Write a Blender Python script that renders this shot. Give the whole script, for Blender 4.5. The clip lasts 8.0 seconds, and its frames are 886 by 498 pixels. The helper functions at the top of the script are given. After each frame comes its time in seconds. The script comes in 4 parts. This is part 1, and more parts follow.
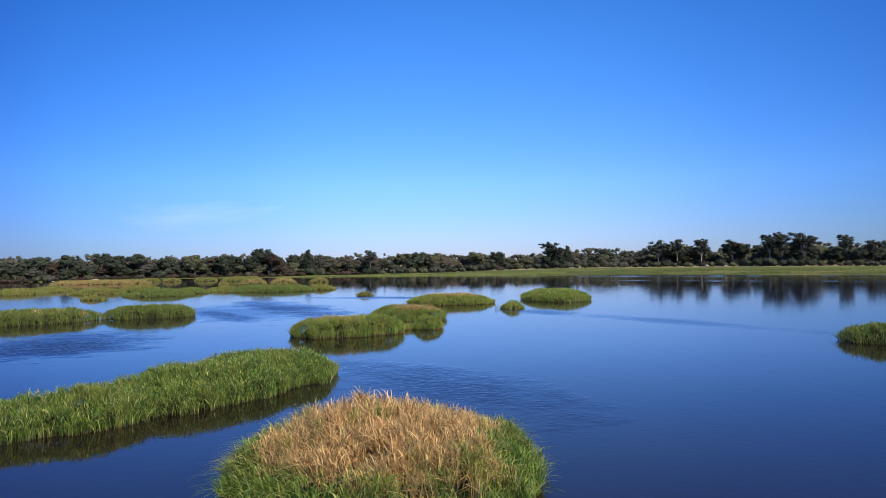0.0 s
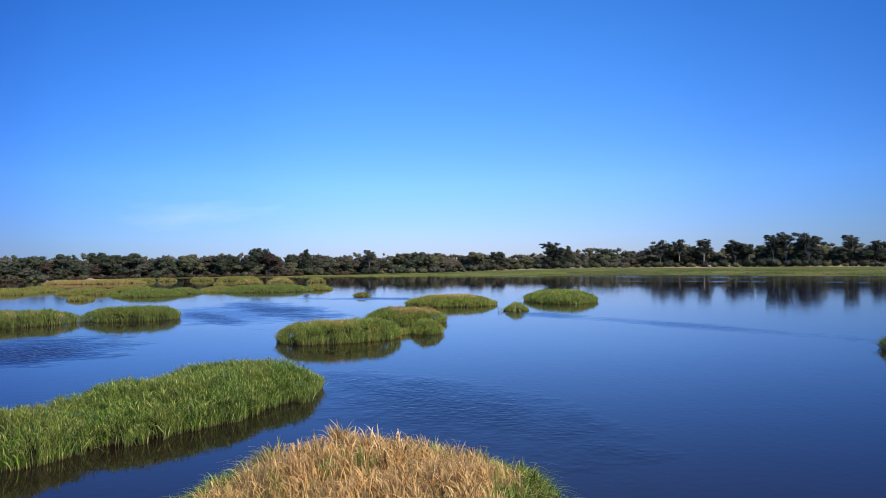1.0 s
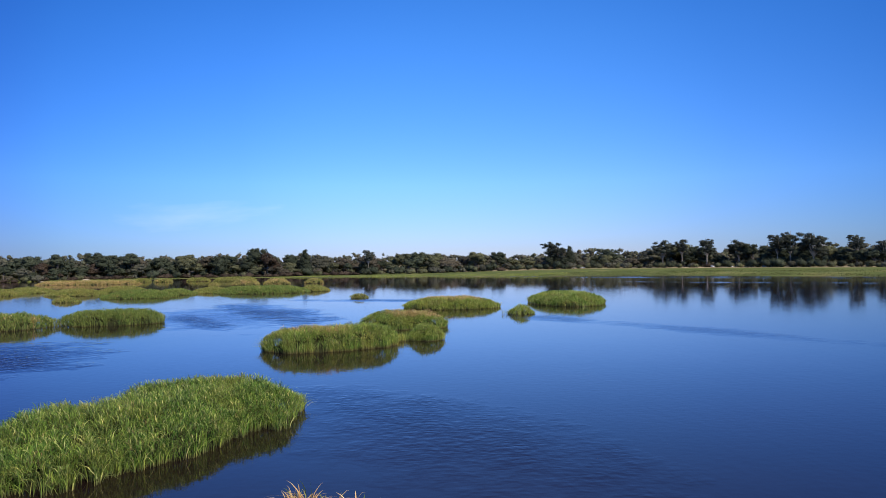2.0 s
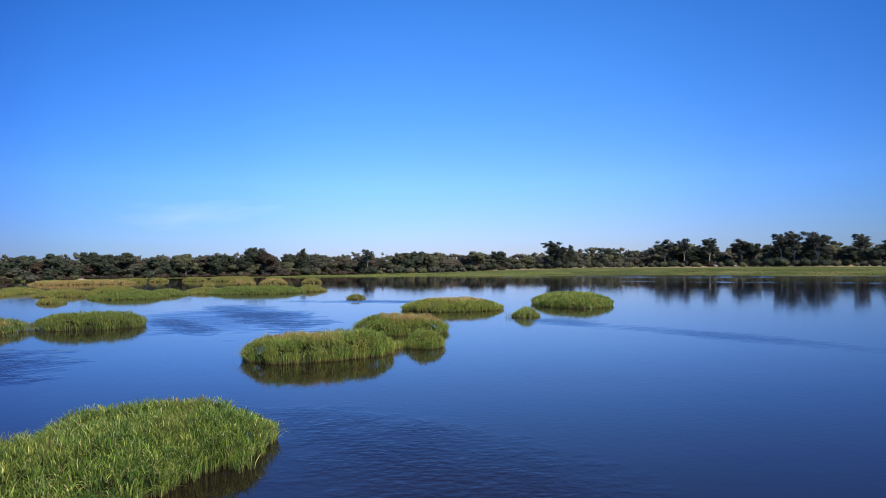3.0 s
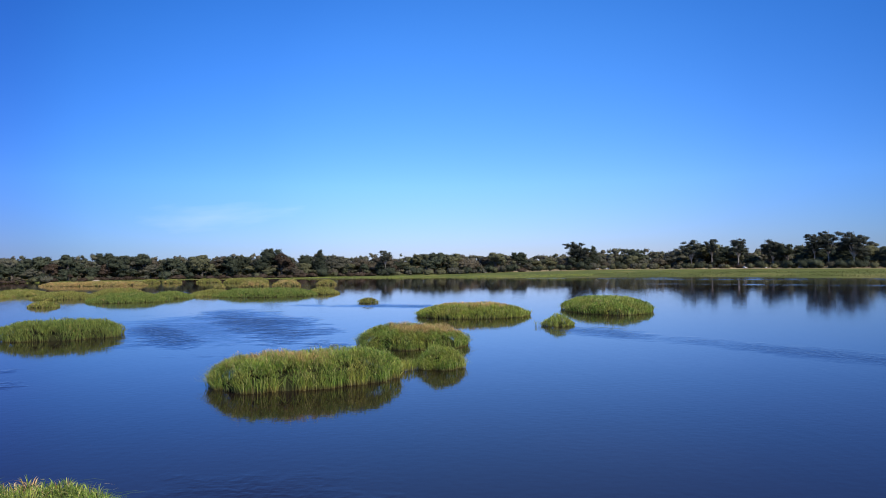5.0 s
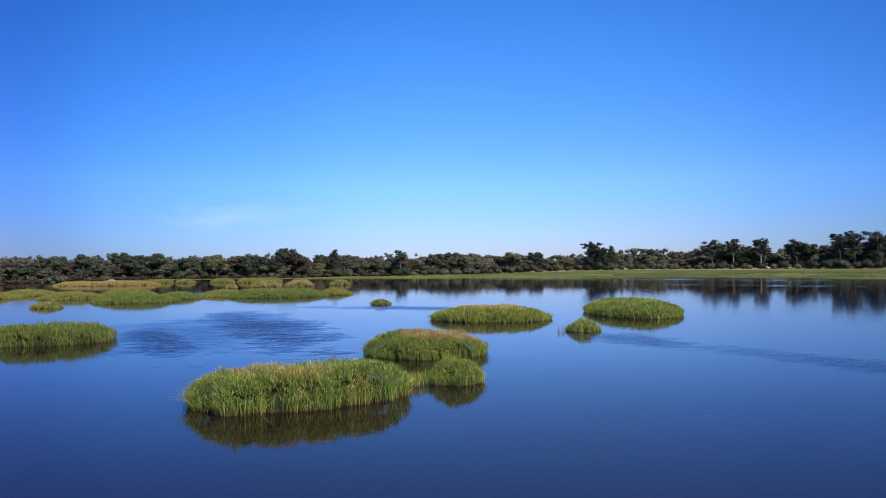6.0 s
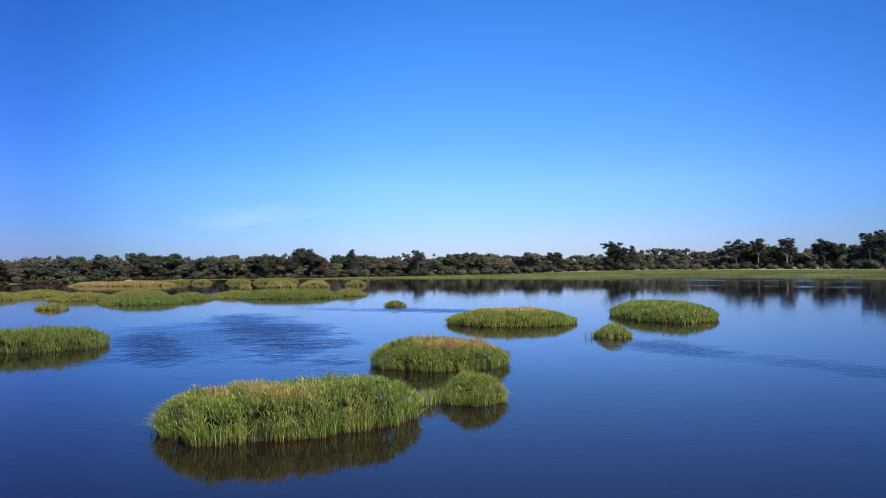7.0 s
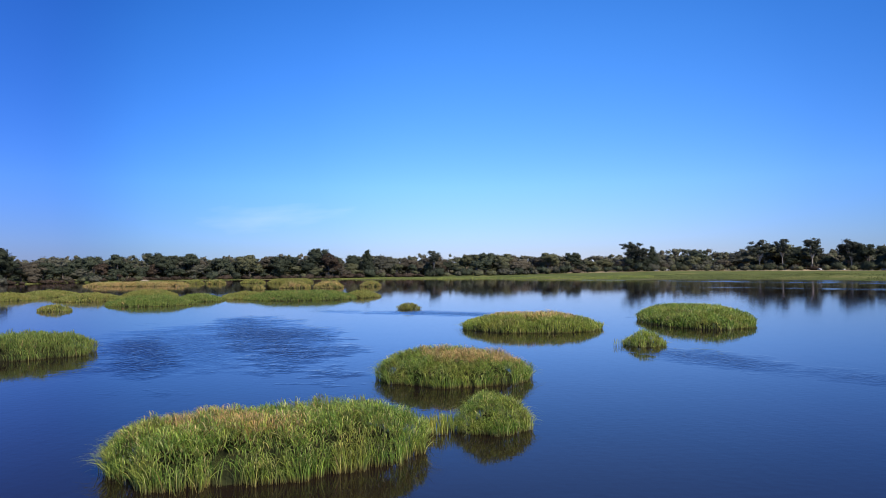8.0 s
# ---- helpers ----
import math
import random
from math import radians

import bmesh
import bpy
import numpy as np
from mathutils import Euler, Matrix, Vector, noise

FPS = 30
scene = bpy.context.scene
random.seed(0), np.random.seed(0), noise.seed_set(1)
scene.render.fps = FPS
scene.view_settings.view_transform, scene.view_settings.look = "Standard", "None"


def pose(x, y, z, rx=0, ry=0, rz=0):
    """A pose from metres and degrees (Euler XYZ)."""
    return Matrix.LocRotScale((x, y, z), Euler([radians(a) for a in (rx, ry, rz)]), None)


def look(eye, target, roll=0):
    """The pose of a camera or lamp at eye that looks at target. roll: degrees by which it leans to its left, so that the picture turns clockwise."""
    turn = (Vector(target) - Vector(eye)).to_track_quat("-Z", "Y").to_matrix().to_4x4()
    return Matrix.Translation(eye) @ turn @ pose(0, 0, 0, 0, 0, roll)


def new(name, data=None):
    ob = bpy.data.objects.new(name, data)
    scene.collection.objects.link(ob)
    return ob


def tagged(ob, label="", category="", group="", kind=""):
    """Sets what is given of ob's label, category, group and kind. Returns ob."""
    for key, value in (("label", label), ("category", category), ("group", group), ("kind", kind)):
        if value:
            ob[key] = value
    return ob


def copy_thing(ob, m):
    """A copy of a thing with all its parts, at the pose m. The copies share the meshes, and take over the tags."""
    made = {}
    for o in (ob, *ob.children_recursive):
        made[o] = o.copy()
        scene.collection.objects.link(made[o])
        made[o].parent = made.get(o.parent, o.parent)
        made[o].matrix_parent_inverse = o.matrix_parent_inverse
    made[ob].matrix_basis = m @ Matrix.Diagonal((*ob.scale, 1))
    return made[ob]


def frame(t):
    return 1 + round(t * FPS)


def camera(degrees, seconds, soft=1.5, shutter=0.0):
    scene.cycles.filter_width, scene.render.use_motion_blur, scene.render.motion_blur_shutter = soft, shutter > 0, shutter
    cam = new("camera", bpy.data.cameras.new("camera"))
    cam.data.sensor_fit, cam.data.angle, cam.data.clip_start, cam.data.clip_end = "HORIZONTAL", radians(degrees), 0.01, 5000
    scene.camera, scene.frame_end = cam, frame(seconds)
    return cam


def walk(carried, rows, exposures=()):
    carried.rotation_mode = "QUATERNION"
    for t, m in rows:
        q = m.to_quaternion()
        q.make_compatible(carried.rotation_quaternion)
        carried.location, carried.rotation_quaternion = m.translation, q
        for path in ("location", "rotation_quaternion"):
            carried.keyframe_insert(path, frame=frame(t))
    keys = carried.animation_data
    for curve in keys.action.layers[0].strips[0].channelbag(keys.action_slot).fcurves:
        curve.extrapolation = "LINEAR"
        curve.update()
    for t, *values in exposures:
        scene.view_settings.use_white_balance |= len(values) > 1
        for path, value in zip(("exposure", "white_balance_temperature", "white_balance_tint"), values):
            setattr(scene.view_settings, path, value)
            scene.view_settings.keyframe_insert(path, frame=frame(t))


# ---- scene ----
cam = camera(66.6, 8.0, soft=0.75)
PATH = [
    (0, (1.414, -8.079, 7.107), (1.358, -6.081, 7.157), -0.7),
    (0.5, (1.29, -5.201, 7.078), (1.234, -3.203, 7.129), -0.6),
    (1, (1.179, -2.327, 7.08), (1.124, -0.328, 7.13), -0.6),
    (1.5, (1.042, 0.571, 7.054), (0.987, 2.569, 7.106), -0.6),
    (3, (0.718, 9.057, 7.171), (0.664, 11.056, 7.22), -0.6),
    (3.5, (0.641, 11.966, 7.188), (0.585, 13.964, 7.238), -0.6),
    (4, (0.523, 14.773, 7.135), (0.455, 16.772, 7.186), -0.6),
    (4.5, (0.445, 17.701, 7.106), (0.356, 19.698, 7.159), -0.6),
    (6, (0.007, 26.526, 7.173), (-0.15, 28.519, 7.227), -0.5),
    (6.5, (-0.121, 29.386, 7.184), (-0.306, 31.376, 7.238), -0.5),
    (7, (-0.316, 32.234, 7.186), (-0.526, 34.222, 7.241), -0.5),
    (7.5, (-0.555, 35.114, 7.21), (-0.781, 37.1, 7.266), -0.4),
    (8, (-0.786, 37.974, 7.229), (-1.045, 39.956, 7.286), -0.4),
]
walk(cam, [(t, look(eye, target, roll)) for t, eye, target, roll in PATH])

# ---- light ----
SUN_AZ, SUN_EL = radians(136), radians(43)
world = bpy.data.worlds.new("sky")
scene.world = world
world.use_nodes = True
wn, wl = world.node_tree.nodes, world.node_tree.links
sky = wn.new("ShaderNodeTexSky")
sky.sky_type, sky.sun_disc = "NISHITA", False
sky.sun_elevation, sky.sun_rotation = SUN_EL, SUN_AZ
sky.air_density, sky.dust_density, sky.ozone_density, sky.altitude = 1.1, 0.0, 8.0, 0
sat = wn.new("ShaderNodeHueSaturation")
sat.inputs["Saturation"].default_value = 1.2
wl.new(sky.outputs["Color"], sat.inputs["Color"])
air = wn.new("ShaderNodeMix")
air.data_type, air.blend_type = "RGBA", "MULTIPLY"
air.inputs[0].default_value, air.inputs[7].default_value = 1.0, (0.97, 1.0, 1.33, 1)
wl.new(sat.outputs["Color"], air.inputs[6])
# dry-season haze dulls the lowest part of the sky
way = wn.new("ShaderNodeTexCoord")
lift = wn.new("ShaderNodeSeparateXYZ")
wl.new(way.outputs["Generated"], lift.inputs[0])
haze = wn.new("ShaderNodeValToRGB")
for el, (p, c) in zip((haze.color_ramp.elements[0], haze.color_ramp.elements.new(0.1), haze.color_ramp.elements[2]), ((0.0, (0.51, 0.53, 0.67)), (0.12, (0.88, 0.90, 0.98)), (0.32, (1, 1, 1)))):
    el.position, el.color = p, (*c, 1)
wl.new(lift.outputs["Z"], haze.inputs[0])
low = wn.new("ShaderNodeMix")
low.data_type, low.blend_type = "RGBA", "MULTIPLY"
low.inputs[0].default_value = 1.0
wl.new(air.outputs[2], low.inputs[6])
wl.new(haze.outputs[0], low.inputs[7])
# lens vignette painted into the sky: pale over the far bank, darker blue around
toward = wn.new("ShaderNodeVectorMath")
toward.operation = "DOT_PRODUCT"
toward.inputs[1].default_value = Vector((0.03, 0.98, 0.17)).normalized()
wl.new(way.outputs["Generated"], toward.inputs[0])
vignette = wn.new("ShaderNodeValToRGB")
vignette.color_ramp.interpolation = "B_SPLINE"
VIGNETTE = ((0.0, (0.85, 0.88, 0.90)), (0.45, (0.55, 0.58, 0.66)), (0.77, (0.27, 0.32, 0.46)), (0.84, (0.39, 0.51, 0.57)), (0.94, (0.66, 0.71, 0.75)), (1.0, (0.97, 0.92, 0.86)))
while len(vignette.color_ramp.elements) < len(VIGNETTE):
    vignette.color_ramp.elements.new(0.5)
for el, (p, c) in zip(vignette.color_ramp.elements, VIGNETTE):
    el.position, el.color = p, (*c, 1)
wl.new(toward.outputs["Value"], vignette.inputs[0])
vignetted_sky = wn.new("ShaderNodeMix")
vignetted_sky.data_type, vignetted_sky.blend_type = "RGBA", "MULTIPLY"
vignetted_sky.inputs[0].default_value = 1.0
wl.new(low.outputs[2], vignetted_sky.inputs[6])
wl.new(vignette.outputs[0], vignetted_sky.inputs[7])
# a faint wisp of cloud low over the woods
spot = wn.new("ShaderNodeMapping")
spot.vector_type = "TEXTURE"
spot.inputs["Location"].default_value = (-0.375, 0.927, 0.075)
spot.inputs["Rotation"].default_value = (0, radians(-4), radians(22))
spot.inputs["Scale"].default_value = (0.11, 0.5, 0.020)
wl.new(way.outputs["Generated"], spot.inputs["Vector"])
size, fray = wn.new("ShaderNodeVectorMath"), wn.new("ShaderNodeTexNoise")
size.operation = "LENGTH"
wl.new(spot.outputs[0], size.inputs[0])
fray.inputs["Scale"].default_value, fray.inputs["Detail"].default_value = 1.6, 5
wl.new(spot.outputs[0], fray.inputs["Vector"])
thick = wn.new("ShaderNodeMath")
thick.operation = "SUBTRACT"
wl.new(fray.outputs["Fac"], thick.inputs[0])
half = wn.new("ShaderNodeMath")
half.operation = "MULTIPLY"
wl.new(size.outputs["Value"], half.inputs[0])
half.inputs[1].default_value = 0.5
wl.new(half.outputs[0], thick.inputs[1])
veil = wn.new("ShaderNodeMath")
veil.operation, veil.use_clamp = "MULTIPLY", True
wl.new(thick.outputs[0], veil.inputs[0])
veil.inputs[1].default_value = 0.2
cloud = wn.new("ShaderNodeMix")
cloud.data_type = "RGBA"
wl.new(veil.outputs[0], cloud.inputs[0])
wl.new(vignetted_sky.outputs[2], cloud.inputs[6])
cloud.inputs[7].default_value = (6.6, 6.4, 8.0, 1)
wl.new(cloud.outputs[2], wn["Background"].inputs["Color"])
wn["Background"].inputs["Strength"].default_value = 0.145
scene.view_settings.exposure = 0.36

sun = new("sun", bpy.data.lights.new("sun", "SUN"))
sun.data.energy, sun.data.angle, sun.data.color = 5.0, radians(0.53), (1.0, 0.93, 0.82)
to_sun = Vector((math.sin(SUN_AZ) * math.cos(SUN_EL), math.cos(SUN_AZ) * math.cos(SUN_EL), math.sin(SUN_EL)))
sun.matrix_world = look(to_sun * 500, (0, 0, 0))


# ---- materials ----
def material(name):
    m = bpy.data.materials.new(name)
    m.use_nodes = True
    nodes, links = m.node_tree.nodes, m.node_tree.links
    return m, nodes, links, nodes["Principled BSDF"]


def ramp_node(nodes, stops):
    r = nodes.new("ShaderNodeValToRGB")
    e = r.color_ramp.elements
    while len(e) < len(stops):
        e.new(0.5)
    for el, (p, c) in zip(e, stops):
        el.position, el.color = p, (*c, 1)
    return r


def noise_node(nodes, links, scale, detail=3.0, vector=None, rough=0.5):
    n = nodes.new("ShaderNodeTexNoise")
    n.inputs["Scale"].default_value, n.inputs["Detail"].default_value = scale, detail
    n.inputs["Roughness"].default_value = rough
    if vector is not None:
        links.new(vector, n.inputs["Vector"])
    return n


def math_node(nodes, links, op, a, b=None, clamp=False):
    n = nodes.new("ShaderNodeMath")
    n.operation, n.use_clamp = op, clamp
    for socket, v in zip(n.inputs, (a, b)):
        if v is None:
            continue
        if isinstance(v, (int, float)):
            socket.default_value = v
        else:
            links.new(v, socket)
    return n.outputs[0]


def mix_node(nodes, links, fac, a, b, blend="MIX"):
    n = nodes.new("ShaderNodeMix")
    n.data_type, n.blend_type = "RGBA", blend
    for socket, v in ((n.inputs[0], fac), (n.inputs[6], a), (n.inputs[7], b)):
        if isinstance(v, (int, float)):
            socket.default_value = v
        elif isinstance(v, tuple):
            socket.default_value = (*v, 1)
        else:
            links.new(v, socket)
    return n.outputs[2]


def blade_material(name, low, mids, tips, patch, uneven=1.0):
    """Reed blades: pale foot, coloured middle, tinted tip; every blade a little different, in patches over the bed."""
    m, nodes, links, bsdf = material(name)
    geo, along = nodes.new("ShaderNodeNewGeometry"), nodes.new("ShaderNodeAttribute")
    along.attribute_name = "along"
    tint = ramp_node(nodes, mids)
    links.new(geo.outputs["Random Per Island"], tint.inputs[0])
    tuft = nodes.new("ShaderNodeAttribute")
    tuft.attribute_name = "tuft"
    bunch = ramp_node(nodes, [(0.0, (1 - 0.48 * uneven, 1 - 0.40 * uneven, 1 - 0.38 * uneven)), (0.5, (0.94, 0.97, 0.93)), (1.0, (1 + 0.34 * uneven, 1 + 0.24 * uneven, 1 + 0.1 * uneven))])
    links.new(tuft.outputs["Fac"], bunch.inputs[0])
    spots = noise_node(nodes, links, 0.45, 3, geo.outputs["Position"])
    where = math_node(nodes, links, "MULTIPLY_ADD", spots.outputs["Fac"], 3.0)
    where.node.inputs[2].default_value, where.node.use_clamp = -1.25, True
    middle = mix_node(nodes, links, where, tint.outputs[0], mix_node(nodes, links, 0.6, tint.outputs[0], patch))
    foot = ramp_node(nodes, [(0.05, (1, 1, 1)), (0.32, (0, 0, 0))])
    links.new(along.outputs["Fac"], foot.inputs[0])
    tip = ramp_node(nodes, [(0.72, (0, 0, 0)), (1.0, (1, 1, 1))])
    links.new(along.outputs["Fac"], tip.inputs[0])
    c = mix_node(nodes, links, foot.outputs[0], middle, low)
    c = mix_node(nodes, links, math_node(nodes, links, "MULTIPLY", tip.outputs[0], 0.6), c, tips)
    c = mix_node(nodes, links, 1.0, c, bunch.outputs[0], "MULTIPLY")
    links.new(c, bsdf.inputs["Base Color"])
    bsdf.inputs["Roughness"].default_value = 0.5
    bsdf.inputs["Specular IOR Level"].default_value = 0.12
    glow = nodes.new("ShaderNodeBsdfTranslucent")
    links.new(c, glow.inputs["Color"])
    both = nodes.new("ShaderNodeMixShader")
    both.inputs[0].default_value = 0.38
    links.new(bsdf.outputs[0], both.inputs[1])
    links.new(glow.outputs[0], both.inputs[2])
    links.new(both.outputs[0], nodes["Material Output"].inputs["Surface"])
    return m


GREEN = blade_material("green_reed", (0.15, 0.14, 0.05),
                       [(0.0, (0.016, 0.055, 0.010)), (0.42, (0.122, 0.218, 0.030)), (0.80, (0.27, 0.36, 0.064)), (1.0, (0.60, 0.55, 0.21))],
                       (0.19, 0.25, 0.045), (0.28, 0.25, 0.055))
FRESH = blade_material("yellow_green_reed", (0.20, 0.16, 0.055),
                       [(0.0, (0.026, 0.078, 0.013)), (0.42, (0.168, 0.272, 0.038)), (0.80, (0.34, 0.44, 0.080)), (1.0, (0.62, 0.55, 0.22))],
                       (0.27, 0.30, 0.06), (0.37, 0.30, 0.07))
GREEN_FAR = blade_material("green_reed_bed", (0.14, 0.12, 0.04),
                           [(0.0, (0.070, 0.120, 0.022)), (0.5, (0.155, 0.220, 0.040)), (1.0, (0.29, 0.32, 0.085))],
                           (0.19, 0.22, 0.05), (0.23, 0.23, 0.06), 0.5)
FRESH_FAR = blade_material("yellow_green_reed_bed", (0.17, 0.14, 0.05),
                           [(0.0, (0.100, 0.136, 0.026)), (0.5, (0.215, 0.245, 0.046)), (1.0, (0.38, 0.35, 0.11))],
                           (0.29, 0.27, 0.07), (0.36, 0.28, 0.075), 0.5)
SEDGE = blade_material("bank_sedge_blade", (0.10, 0.09, 0.035),
                       [(0.0, (0.036, 0.056, 0.014)), (0.5, (0.070, 0.096, 0.023)), (1.0, (0.135, 0.140, 0.048))],
                       (0.12, 0.14, 0.04), (0.14, 0.13, 0.04))
OLIVE = blade_material("olive_reed", (0.20, 0.17, 0.06),
                       [(0.0, (0.10, 0.17, 0.024)), (0.4, (0.24, 0.32, 0.045)), (0.8, (0.40, 0.43, 0.09)), (1.0, (0.55, 0.48, 0.18))],
                       (0.30, 0.34, 0.08), (0.32, 0.28, 0.06))
DRY = blade_material("dry_reed", (0.28, 0.20, 0.10),
                     [(0.0, (0.19, 0.095, 0.032)), (0.4, (0.57, 0.34, 0.125)), (1.0, (0.88, 0.61, 0.28))],
                     (0.77, 0.53, 0.25), (0.60, 0.37, 0.15))


# root filler colour, kept near-black to stand for shade in the reed gaps
def mat_root_shade():
    m, nodes, links, bsdf = material("reed_root_shade")
    geo = nodes.new("ShaderNodeNewGeometry")
    n = noise_node(nodes, links, 2.2, 5, geo.outputs["Position"])
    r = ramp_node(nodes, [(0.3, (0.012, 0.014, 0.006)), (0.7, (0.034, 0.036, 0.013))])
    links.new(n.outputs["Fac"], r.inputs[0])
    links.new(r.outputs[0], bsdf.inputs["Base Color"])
    bsdf.inputs["Roughness"].default_value = 0.95
    bsdf.inputs["Specular IOR Level"].default_value = 0.05
    return m


ROOT_SHADE = mat_root_shade()


def mat_water():
    """Shallow brown-black lake water: still, with patches that the breeze ruffles."""
    m, nodes, links, bsdf = material("lake_water")
    geo = nodes.new("ShaderNodeNewGeometry")
    pos = geo.outputs["Position"]
    split = nodes.new("ShaderNodeSeparateXYZ")
    links.new(pos, split.inputs[0])
    warp = noise_node(nodes, links, 0.11, 4, pos)
    fine = noise_node(nodes, links, 0.5, 3, pos)
    edge = math_node(nodes, links, "ADD", math_node(nodes, links, "MULTIPLY", warp.outputs["Fac"], 1.3),
                     math_node(nodes, links, "MULTIPLY", fine.outputs["Fac"], 0.9))
    total = None
    for cx, cy, rx, ry, turn, power in RUFFLES:
        mp = nodes.new("ShaderNodeMapping")
        mp.vector_type = "TEXTURE"
        mp.inputs["Location"].default_value = (cx, cy, 0)
        mp.inputs["Rotation"].default_value = (0, 0, radians(turn))
        mp.inputs["Scale"].default_value = (rx, ry, 1)
        links.new(pos, mp.inputs["Vector"])
        ln = nodes.new("ShaderNodeVectorMath")
        ln.operation = "LENGTH"
        links.new(mp.outputs[0], ln.inputs[0])
        # 1 inside, fading out over the rim, frayed by noise
        d = math_node(nodes, links, "SUBTRACT", math_node(nodes, links, "SUBTRACT", 2.1, ln.outputs["Value"]), edge)
        f = math_node(nodes, links, "MULTIPLY", math_node(nodes, links, "MULTIPLY", d, 1.3, True), power)
        total = f if total is None else math_node(nodes, links, "MAXIMUM", total, f)
    wave = nodes.new("ShaderNodeMapping")
    wave.inputs["Rotation"].default_value = (0, 0, radians(20))
    wave.inputs["Scale"].default_value = (1.0, 0.32, 1)
    links.new(pos, wave.inputs["Vector"])
    small = noise_node(nodes, links, 2.3, 2, wave.outputs[0])
    swell = noise_node(nodes, links, 0.35, 2, wave.outputs[0])
    chop = nodes.new("ShaderNodeMapping")
    chop.inputs["Rotation"].default_value = (0, 0, radians(-12))
    chop.inputs["Scale"].default_value = (0.7, 1.0, 1)
    links.new(pos, chop.inputs["Vector"])
    ripple = noise_node(nodes, links, 2.7, 1, chop.outputs[0])
    height = math_node(nodes, links, "ADD",
                       math_node(nodes, links, "MULTIPLY", math_node(nodes, links, "ADD", small.outputs["Fac"], ripple.outputs["Fac"]), math_node(nodes, links, "ADD", math_node(nodes, links, "MULTIPLY", total, 0.075), 0.003)),
                       math_node(nodes, links, "MULTIPLY", swell.outputs["Fac"], 0.006))
    bump = nodes.new("ShaderNodeBump")
    bump.inputs["Strength"].default_value, bump.inputs["Distance"].default_value = 1.0, 1.0
    links.new(height, bump.inputs["Height"])
    silt = noise_node(nodes, links, 0.06, 3, pos)
    r = ramp_node(nodes, [(0.3, (0.009, 0.0052, 0.0040)), (0.7, (0.013, 0.0070, 0.0055))])
    links.new(silt.outputs["Fac"], r.inputs[0])
    deep, shine, edge_gloss, both = (nodes.new("ShaderNode" + n) for n in ("BsdfDiffuse", "BsdfGlossy", "Fresnel", "MixShader"))
    links.new(r.outputs[0], deep.inputs["Color"])
    shine.inputs["Color"].default_value = (0.99, 0.95, 1.0, 1)
    edge_gloss.inputs["IOR"].default_value = 1.355
    # normals tilted towards -Y, so ruffled water reflects higher, darker sky
    lean, add, unit = (nodes.new("ShaderNodeVectorMath") for _ in range(3))
    lean.operation, add.operation, unit.operation = "SCALE", "ADD", "NORMALIZE"
    lean.inputs[0].default_value = (0.02, -0.12, 0)
    # a light breeze over the open water; the shallows before the far bank lie sheltered
    open_water = nodes.new("ShaderNodeMapRange")
    for socket, v in zip(open_water.inputs[1:5], (190, 260, 0.032, 0.0)):
        socket.default_value = v
    links.new(split.outputs["Y"], open_water.inputs["Value"])
    soft_shine = math_node(nodes, links, "MULTIPLY_ADD", open_water.outputs["Result"], 0.8)
    soft_shine.node.inputs[2].default_value = 0.03
    links.new(math_node(nodes, links, "ADD", math_node(nodes, links, "MULTIPLY", total, 0.13), soft_shine), shine.inputs["Roughness"])
    links.new(math_node(nodes, links, "ADD", total, open_water.outputs["Result"]), lean.inputs["Scale"])
    links.new(bump.outputs[0], add.inputs[0])
    links.new(lean.outputs[0], add.inputs[1])
    links.new(add.outputs[0], unit.inputs[0])
    for n in (shine, edge_gloss):
        links.new(unit.outputs[0], n.inputs["Normal"])
    links.new(edge_gloss.outputs[0], both.inputs[0])
    links.new(deep.outputs[0], both.inputs[1])
    links.new(shine.outputs[0], both.inputs[2])
    links.new(both.outputs[0], nodes["Material Output"].inputs["Surface"])
    nodes.remove(bsdf)
    return m


# wind-ruffled patches: centre, half sizes, turn in degrees, strength
RUFFLES = [
    (-0.5, 33, 14, 5.5, -55, 0.28),
    (-30, 110, 33, 8, 118, 0.9),
    (-36, 96, 20, 4.0, 122, 0.75),
    (-35, 103, 26, 13, 120, 0.35),
    (27, 76, 19, 4.0, -55, 0.28),
    (13, 94, 9, 4.5, -60, 0.4),
    (-37, 56, 9, 13, 25, 0.8),
    (-14, 145, 22, 6, -15, 0.6),
    (110, 250, 80, 12, -35, 0.15),
    (40, 420, 90, 12, -25, 0.15),
    (120, 345, 110, 14, -42, 0.3),
    (175, 345, 170, 42, -45, 0.26),
    (140, 290, 170, 80, -42, 0.05),
]
WATER = mat_water()


